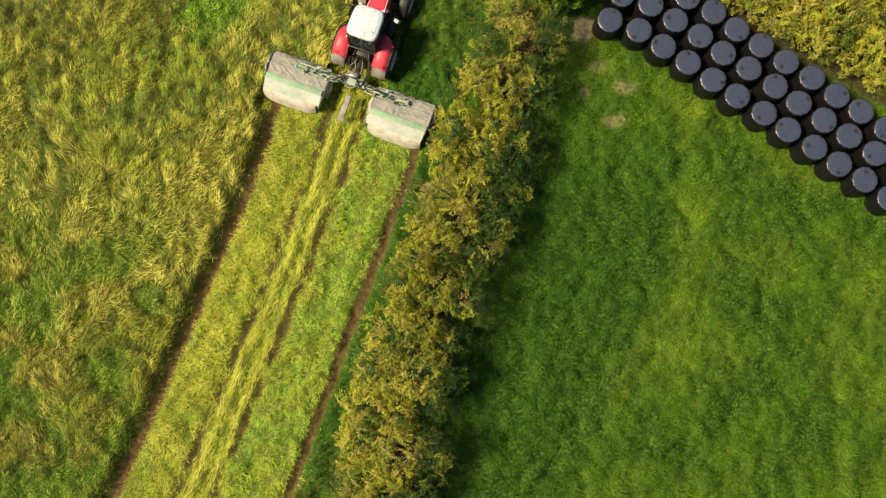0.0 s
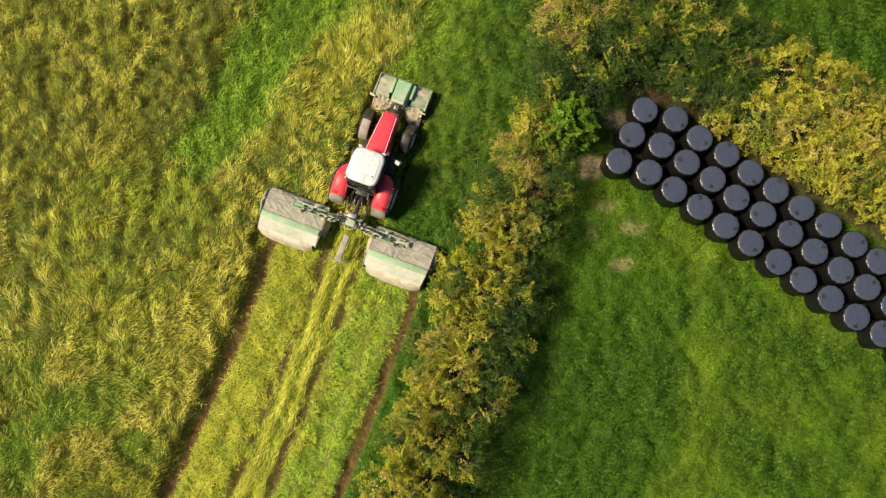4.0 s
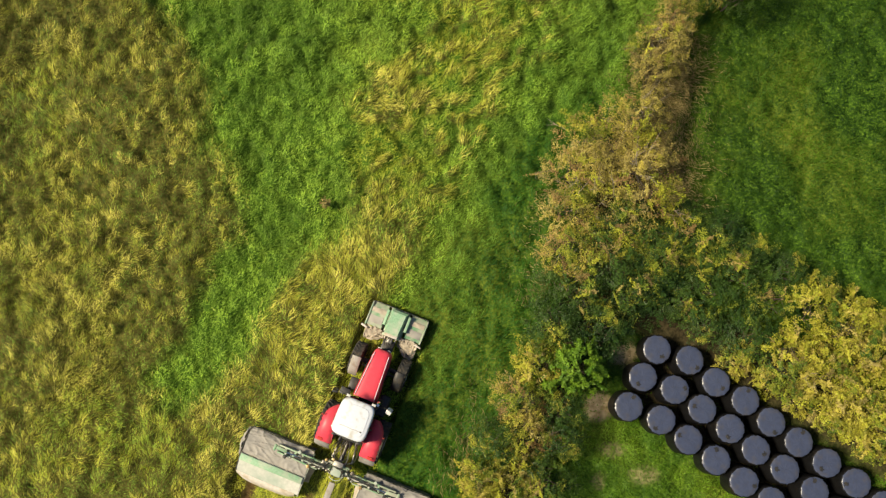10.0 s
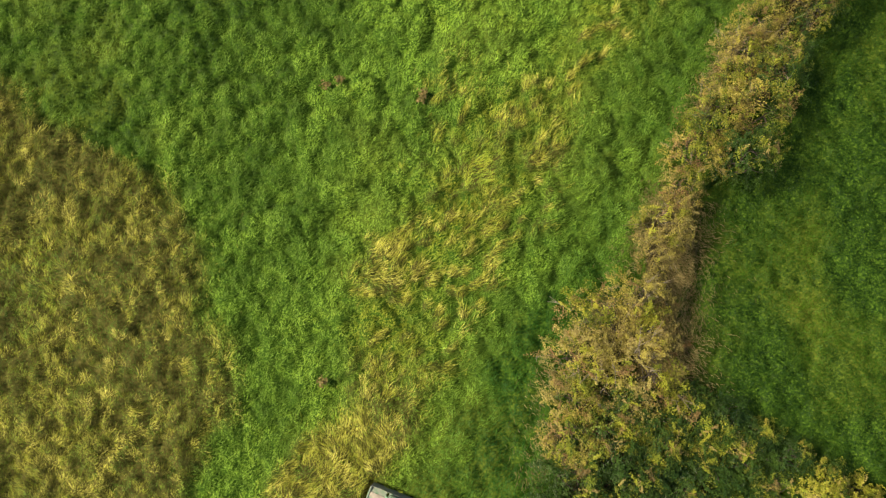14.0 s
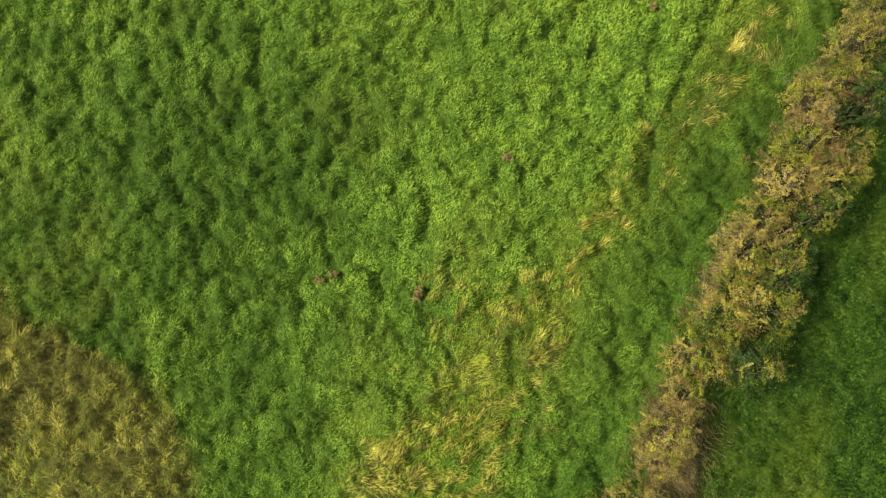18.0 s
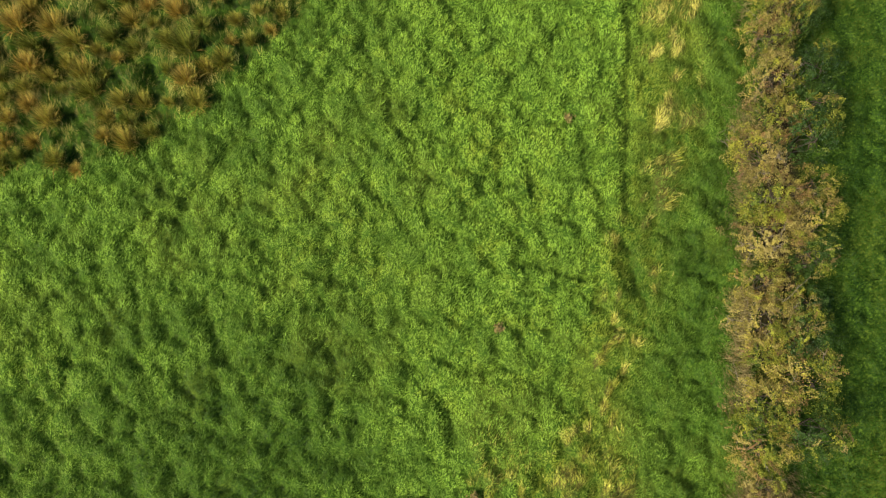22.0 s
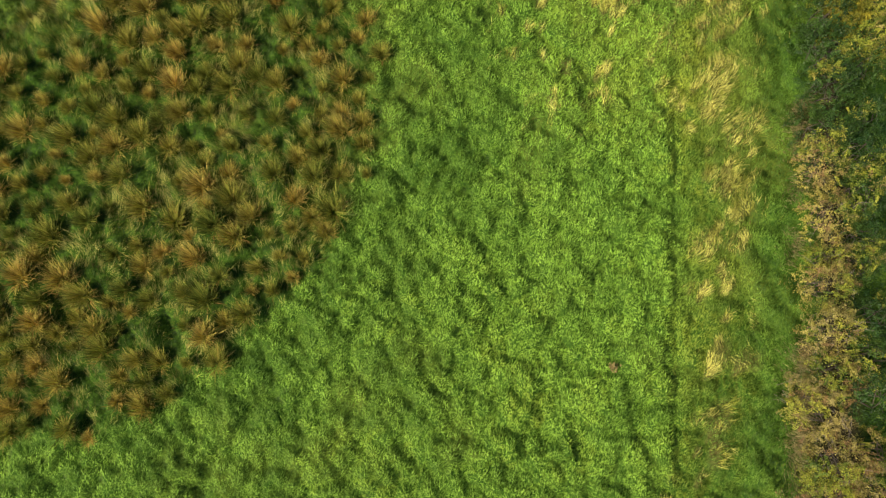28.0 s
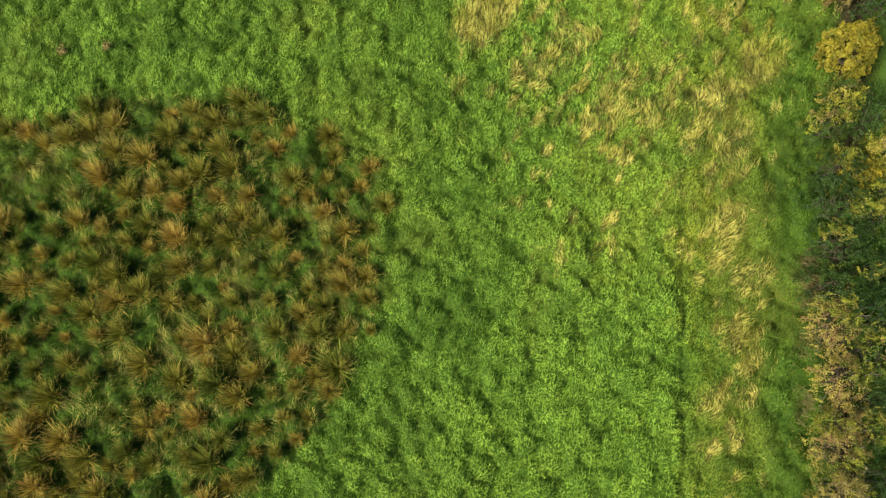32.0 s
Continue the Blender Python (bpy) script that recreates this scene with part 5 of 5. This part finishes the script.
        part("inner_plate", sheet(lambda u, v, s=s: (x0 - s * 0.02 + s * 0.10 * v * u, -1.4 - 1.75 * u, 0.90 - 0.7 * v * (0.5 + 0.5 * u)), 8, 4, 0.02), DUSTY, wing)
        part("cutter_bar", box(2.6, 0.36, 0.09, (s * 2.47, -1.95, 0.12), bevel=0.03), STEEL, wing)
        for k in range(4):
            part("skid_shoe", box(0.4, 0.4, 0.06, (s * (1.5 + 0.7 * k), -1.98, 0.05), bevel=0.02), STEEL, wing)
    return rm


build_tractor()
build_front_mower()
build_rear_mower()


# ---- grasses ----
rs = np.random.RandomState(77)
N = 2280000
x, y = rs.uniform(-24, 36, N), rs.uniform(-11, 92, N)
ok = (rs.rand(N) < 1 + inside(x, y) / 4.0) & (x < hedge_left(y) + 1.5)
x, y = x[ok], y[ok]
straw, mown, rush, gold, verge = fields(x, y)
soil = tracks(x, y)
mown = np.where(under_rig(x, y), 1.0, mown)
is_mown = rs.rand(len(x)) < mown
is_straw = (rs.rand(len(x)) < straw + 0.75 * rush * soft(fbm(x, y, 0.9, 92) - 0.45, 0.06)) & ~is_mown
thin = (~is_straw & (rs.rand(len(x)) < 0.05)) | (~is_mown & (x > cut_left(y) - 0.25) & (x < cut_left(y) + 0.6) & (rig_place(x, y)[1] < -2.2))
keep = (rs.rand(len(x)) > 1.25 * soil) & ~thin
x, y, straw, rush, gold, verge, is_mown, is_straw = (v[keep] for v in (x, y, straw, rush, gold, verge, is_mown, is_straw))
n = len(x)
small = vnoise(x, y, 0.35, 53)
patch = more(fbm(x, y, 7.0, 55), 2.0)
band = more(fbm(x * 0.8 + y * 0.5, y * 0.25 - x * 0.4, 3.0, 56), 2.0)
flow = 1.6 * (fbm(x, y, 3.2, 57) - 0.5) * 2 + 0.9 * (vnoise(x, y, 0.6, 59) - 0.5) * 2
dx, dy, far, ra, rb = clumps(x, y, 0.52, 52)
near = np.clip(1 - far / 0.36, 0, 1)
ex, ey, far2, rc, rd = clumps(x + 0.45 * small, y + 0.45 * vnoise(x, y, 0.4, 45), 0.95, 54)
near2 = np.clip(1 - far2 / 0.66, 0, 1)
swell = more(fbm(x, y, 2.6, 50), 2.2)
r1, r2, r3, r4 = (rs.rand(n) for _ in range(4))
early = soft(16 - y, 2.5)
combed = np.maximum(np.maximum(early, soft(y - 36, 3)), soft(x + 3.5, 0.8))
lush = soft(y - 33, 4)
pale = soft(x - lay(y) + 12.0 + 5 * (fbm(x, y, 4.0, 48) - 0.5), 2.0) * soft(y - 38, 4) * soft(lay(y) - 1.2 - x, 0.8)
deep = soft(1 - np.hypot((x + 10) / 9.5, (y - 38.5) / 8.5) + 1.6 * (fbm(x, y, 4.0, 49) - 0.5), 0.5)
# uncut meadow: fine leaning blades on the billows of the sward
line = np.exp(-(((x - lay_edge(y) - 0.15 + 0.25 * (fbm(x, y, 2.0, 47) - 0.5)) / 0.17) ** 2)) * soft(y - 48, 2) * soft(63 - y, 2)
g_len = (0.12 + 0.16 * r1) * (1 - 0.4 * line)
g_az = np.arctan2(0.5 - 0.8 * sward(x, y, slope_y) + 1.1 * (r3 - 0.5), 0.6 - 0.8 * sward(x, y, slope_x) + 1.1 * (r4 - 0.5)) + 0.8 * (r1 - 0.5)
g_lean = 0.7 + 0.6 * r2
g_hue = 0.09 + 0.09 * patch + 0.06 * (small - 0.5) + 0.07 * r1 + 0.05 * (ra - 0.5) + 0.12 * (rc - 0.5) + 0.26 * gold + 0.05 * soft(31 - y, 3) + 0.08 * (band - 0.3) - 0.12 * soft(2.0 - verge, 0.6) - 0.25 * soft(4.8 - verge + 2 * (fbm(x, y, 1.5, 46) - 0.5), 0.7) * soft(30 - y, 3) - 0.10 * rush + 0.06 * soft(y - 16, 3) - 0.035 * soft(y - 58, 4) - 0.10 * deep + 0.06 * pale
# straw-coloured sward: leaning tufts with greener gaps
s_az = np.arctan2(0.9 * np.sin(0.95 + flow) + (1.7 - 1.0 * combed) * dy + 0.35 * ey, 0.9 * np.cos(0.95 + flow) + (1.7 - 1.0 * combed) * dx + 0.35 * ex) + (1.8 - 0.6 * combed) * (r3 - 0.5)
under = (near * near2 ** 0.5 + 0.5 * (swell - 0.5) + 0.4 * (r4 - 0.5) < 0.12) | (r3 < 0.10)
s_len = np.where(under, 0.15 + 0.1 * r1, (0.20 + 0.15 * near2 + 0.24 * r1) * (0.8 + 0.2 * combed))
s_lean = np.where(under, 0.4, 0.75) + 0.55 * r2
s_hue = np.where(under, 0.02 + 0.3 * r1, 0.53 + 0.08 * near + 0.16 * (ra - 0.5) + 0.26 * (rc - 0.5) + (0.48 - 0.14 * combed) * (r1 - 0.4) + (1 - combed) * (0.22 * (ra - 0.5) - 0.03) + 0.16 * early + 0.10 * soft(y - 36, 2) + 0.16 * soft(y - 46, 3) - 0.25 * soft(patch - 0.72, 0.06) + 0.10 * soft(x + 6, 0.8) * soft(y - 15, 1.5) * soft(35 - y, 2) + 0.10 * (small - 0.5))
# cut swath: loose curls on one side, pale combed lines in the middle, green tufts on the other
row = (x - cut_left(y)) / (cut_right(y) - cut_left(y))
mid = soft(row - 0.37, 0.02) * soft(0.60 - row, 0.02)
right = soft(row - 0.62, 0.03)
curl = 1 - np.clip(mid + right, 0, 1)
comb = 0.5 + 0.5 * np.sin(row * 60 + 4 * (fbm(x, y, 1.2, 58) - 0.5))
m_len = 0.12 + 0.14 * r1 + 0.24 * mid * comb + 0.30 * curl * near2 + 0.22 * right * near2
m_az = 1.22 + (0.35 * mid + 2.4 * right + 2.6 * curl) * (r3 - 0.5) + np.floor(r2 * 2) * math.pi + curl * 2.5 * (vnoise(x, y, 0.45, 60) - 0.5)
m_hue = 0.30 + 0.14 * r1 + mid * (0.18 + 0.16 * comb) + curl * (0.16 + 0.18 * near2) + right * (0.16 * near2 - 0.06) + 0.14 * (ra - 0.5) + 0.10 * (rc - 0.5)
m_az = np.where(right > 0.5, np.arctan2(ey + 0.5 * dy, ex + 0.5 * dx) + 1.6 * (r3 - 0.5), m_az)
m_hue = m_hue + right * 0.16 * (rc - 0.5)
heap = 0.9 * curl * near + 0.5 * mid * comb + 1.7 * right * near2 * rd
length = np.where(is_mown, m_len, np.where(is_straw, s_len, g_len))
lean = np.where(is_mown, 0.9 + 0.4 * r4 - 0.35 * right * r1, np.where(is_straw, s_lean, g_lean))
az = np.where(is_mown, m_az, np.where(is_straw, s_az, g_az))
width = np.where(is_straw, 0.009 + 0.008 * r2, 0.013 + 0.013 * r2)
width = np.where(is_mown, 0.011 + 0.011 * r2, width)
hue = np.where(is_mown, m_hue, np.where(is_straw, s_hue, g_hue))
# past lay_edge the lum drop paints in shade from hedge and tall grass
lum = 0.5 + 0.40 * (rs.rand(n) - 0.5) + 0.2 * (small - 0.5) + 0.1 * (ra - 0.5) + 0.3 * (rc - 0.5) + 0.14 * soft(31 - y, 3) * ~is_straw - 0.60 * rush * ~is_mown + 0.4 * is_mown - 0.18 * deep + 0.36 * pale + 0.10 * soft(x + 2 + 6 * (fbm(x, y, 3.0, 44) - 0.5), 5) * soft(y - 30, 2) * soft(42 - y, 3) + 0.16 * soft(y - 50, 2) * ~is_straw * (1 - rush) - (0.04 + 0.30 * soft(x - lay_edge(y) - 0.25 + 0.5 * (fbm(x, y, 1.6, 48) - 0.5), 0.5) * soft(y - 40, 4) * soft(66 - y, 3)) * ~is_straw - (0.15 + 0.18 * soft(y - 22, 3)) * (is_straw & under) + is_straw * (0.18 + 0.06 * soft(y - 22, 3) + (0.2 + 0.3 * soft(y - 22, 3)) * (ra - 0.5) - 0.16 * (1 - combed) + 0.12 * early - 0.14 * soft(y - 30, 2.5) * soft(-6 - x, 1)) - 0.25 * soft(-7.0 - x, 1.5) * soft(9 - y, 2.5) + 0.15 * is_straw * soft(x + 6, 0.8) * soft(y - 15, 1.5) * soft(35 - y, 2)
z = ground_z(x, y) - 0.04 + sward(x, y) + np.where(is_mown, 0.02 + 0.16 * heap, 0.0)
facing = slopes(x, y, rs)
for name, pickd, label in (("tall_grass", is_straw, "tall straw-coloured grass leaning over in swirls"), ("mown_grass", is_mown, "freshly mown pale grass lying in lines"), ("meadow_grass", ~is_straw & ~is_mown, "lush green uncut meadow grass")):
    q = pickd
    tagged(blades(name, x[q], y[q], z[q], length[q], width[q], az[q], lean[q], hue[q], lum[q], GRASS, bent=name != "meadow_grass", slope=facing[q]), label, "grass", kind="stuff")

# pasture beyond the hedge
M = 880000
x, y = rs.uniform(3, 38, M), rs.uniform(-10, 63, M)
px, py = x - 11, y - 22.8
across, along = 0.465 * px + 0.885 * py, 0.885 * px - 0.465 * py
ok = (x > hedge_right(y) - 0.7 - 2.2 * (np.abs(y - 31) < 7)) & (x < 14 + 0.42 * y + 14) & (rs.rand(M) < 1 + pasture_inside(x, y) / 4.0) & ~((np.abs(across - 0.4) < 1.3) & (along > 0))
ok &= rs.rand(M) > 0.9 * np.maximum(bare_patches(x, y), under_bales(x, y))
x, y = x[ok], y[ok]
n = len(x)
r1, r2 = rs.rand(n), rs.rand(n)
patch, small = pasture_yellow(x, y), more(fbm(x, y, 0.9, 63), 2.0)
olive = soft(1.0 - np.hypot((x - 12.3) / 4.2, (y - 15.3) / 3.6) + 0.8 * (fbm(x, y, 1.5, 62) - 0.5), 0.35)
# from about y 35 the lowered lum also carries the hedge's shadow
tagged(blades("pasture_grass", x, y, ground_z(x, y) - 0.02 + sward(x, y), 0.08 + 0.16 * small + 0.08 * r1, 0.016 + 0.018 * r2, rs.uniform(0, 6.28, n), 0.6 + 0.5 * r2, 0.04 + 0.36 * patch + 0.14 * (small - 0.5) + 0.12 * r1 + 0.24 * olive - 0.05 * soft(y - 25, 2), 0.42 + 0.35 * (rs.rand(n) - 0.5) + 0.5 * (small - 0.5) + 0.4 * (patch - 0.5) - 0.58 * soft(y - 22, 2) - 0.48 * soft(y - 35, 2), PASTURE, bent=False, slope=slopes(x, y, rs)), "short green pasture grass", "grass", kind="stuff")

# dry grass along the foot of the hedge
def foot_grass(name, n, y0, y1, edge, out, label, gate, dry=DEAD, high=0.0):
    y = rs.uniform(y0, y1, n)
    x = edge(y) + out * np.abs(rs.normal(0, 0.7, n)) - 0.25 * out
    ok = rs.rand(n) < soft(fbm(x, y, 2.6, 67) - gate, 0.05)
    x, y = x[ok], y[ok]
    n = len(x)
    tagged(blades(name, x, y, ground_z(x, y) + 0.05 + sward(x, y) + high * rs.rand(n) ** 2, 0.22 + 0.3 * rs.rand(n), 0.012 + 0.01 * rs.rand(n), 2 + 4 * fbm(x, y, 1.0, 69) + 1.5 * rs.rand(n), 0.4 + 0.7 * rs.rand(n), rs.rand(n), 0.2 + 0.6 * rs.rand(n), dry), label, "grass", kind="stuff")


foot_grass("hedge_foot_grass", 20000, 27, 60, lambda y: hedge_left(y) + 0.6, -0.7, "dry tan grass along the foot of the hedge", 0.50, high=0.7)
foot_grass("hedge_foot_grass", 5000, -7, 27, lambda y: hedge_left(y) + 0.3, -1, "tan grass mixed into the foot of the hedge", 0.52)
foot_grass("dead_grass", 34000, 22.5, 34.5, lambda y: hedge_right(y) - 2.9, 1.6, "dead brown grass on the shaded side of the hedge", 0.20)

# rush tufts


def rush_tuft(seed):
    r = np.random.RandomState(seed)
    n = 440
    a = r.uniform(0, 6.28, n)
    rad = np.abs(r.normal(0, 0.15, n))
    base = thing("rush_tuft", Matrix(), "brown and yellow rush tuft standing in wet grass", "rush", "rush tufts in the field")
    outer = r.rand(n) < 0.45
    blades("blade_fan", rad * np.cos(a), rad * np.sin(a), np.zeros(n), np.where(outer, r.uniform(0.3, 0.7, n), r.uniform(0.5, 0.95, n)), r.uniform(0.012, 0.021, n), np.arctan2(np.sin(a) + 0.75, np.cos(a) + 0.15) + r.normal(0, 0.35, n), np.where(outer, r.uniform(0.5, 1.15, n), r.uniform(0.05, 0.6, n)), -0.06 + 0.36 * r.rand(n) + 0.2 * (r.rand(n) < 0.2), 0.05 + r.rand(n), RUSH, base)
    m = 18
    a = r.uniform(0, 6.28, m)
    blades("dead_blade_fan", 0.2 * r.rand(m) * np.cos(a), 0.2 * r.rand(m) * np.sin(a), np.zeros(m), r.uniform(0.35, 0.65, m), r.uniform(0.010, 0.015, m), a, r.uniform(0.7, 1.3, m), r.uniform(0.6, 1, m), r.rand(m), RUSH, base)
    return base


kinds = [rush_tuft(300 + k) for k in range(7)]
rr = random.Random(8)
spots = []
for _ in range(5000):
    qx, qy = rr.uniform(-14, 9), rr.uniform(57, 79)
    share = fields(np.array([qx]), np.array([qy]))[2][0]
    if share < 0.5 and (share < 0.06 or rr.random() < 0.5) or any((qx - a) ** 2 + (qy - b) ** 2 < 0.8 for a, b in spots):
        continue
    if float(fbm(np.array([qx]), np.array([qy]), 1.6, 91)[0]) < 0.39:
        continue
    spots.append((qx, qy))
    if len(spots) > 290:
        break
for k, (qx, qy) in enumerate(spots):
    s = rr.uniform(0.65, 1.5)
    m = pose(qx, qy, float(ground_z(qx, qy) + sward(qx, qy)) - 0.05, rr.uniform(-10, 10), rr.uniform(-10, 10), rr.uniform(-40, 60)) @ Matrix.Diagonal((s * rr.uniform(0.8, 1.15), s * rr.uniform(0.85, 1.3), s * rr.uniform(0.85, 1.1), 1))
    if k < len(kinds):
        kinds[k].matrix_world = m
    else:
        src = kinds[rr.randrange(len(kinds))]
        keep_scale = src.scale.copy()
        src.scale = (1, 1, 1)
        copy_thing(src, m)
        src.scale = keep_scale


# docks: small reddish plants dotted through the meadow
def dock(seed):
    r = np.random.RandomState(seed)
    base = thing("dock_plant", Matrix(), "reddish-brown dock plant among green meadow grass", "weed", "docks in the meadow")
    n = 50
    p = np.stack([r.normal(0, 0.10, n), r.normal(0, 0.10, n), r.uniform(0.25, 0.5, n)], -1)
    d = r.normal(size=(n, 3)) * 0.5 + np.array([0, 0, 1])
    d /= np.linalg.norm(d, axis=1, keepdims=True)
    leaves("foliage", p, d, r.uniform(0.08, 0.16, n), 0.8 + 0.2 * r.rand(n), r.rand(n), DOCK, base)
    part("stalk", tube([(0, 0, 0), (0.02, 0.01, 0.3), (0.0, 0.03, 0.55)], 0.012, 5), BARK, base)
    return base


docks = [dock(600), dock(601)]
for k, (qx, qy) in enumerate(((-0.8, 25.6), (2.5, 38.4), (-1.9, 38.6), (-1.3, 38.9), (2.4, 38.1), (12.4, 52.2), (6.0, 44.5), (-0.6, 80.2), (-2.6, 80.9))):
    m = pose(qx, qy, float(ground_z(qx, qy) + sward(qx, qy)) - 0.1, 0, 0, 50 * k)
    if k < 2:
        docks[k].matrix_world = m
    else:
        copy_thing(docks[k % 2], m)
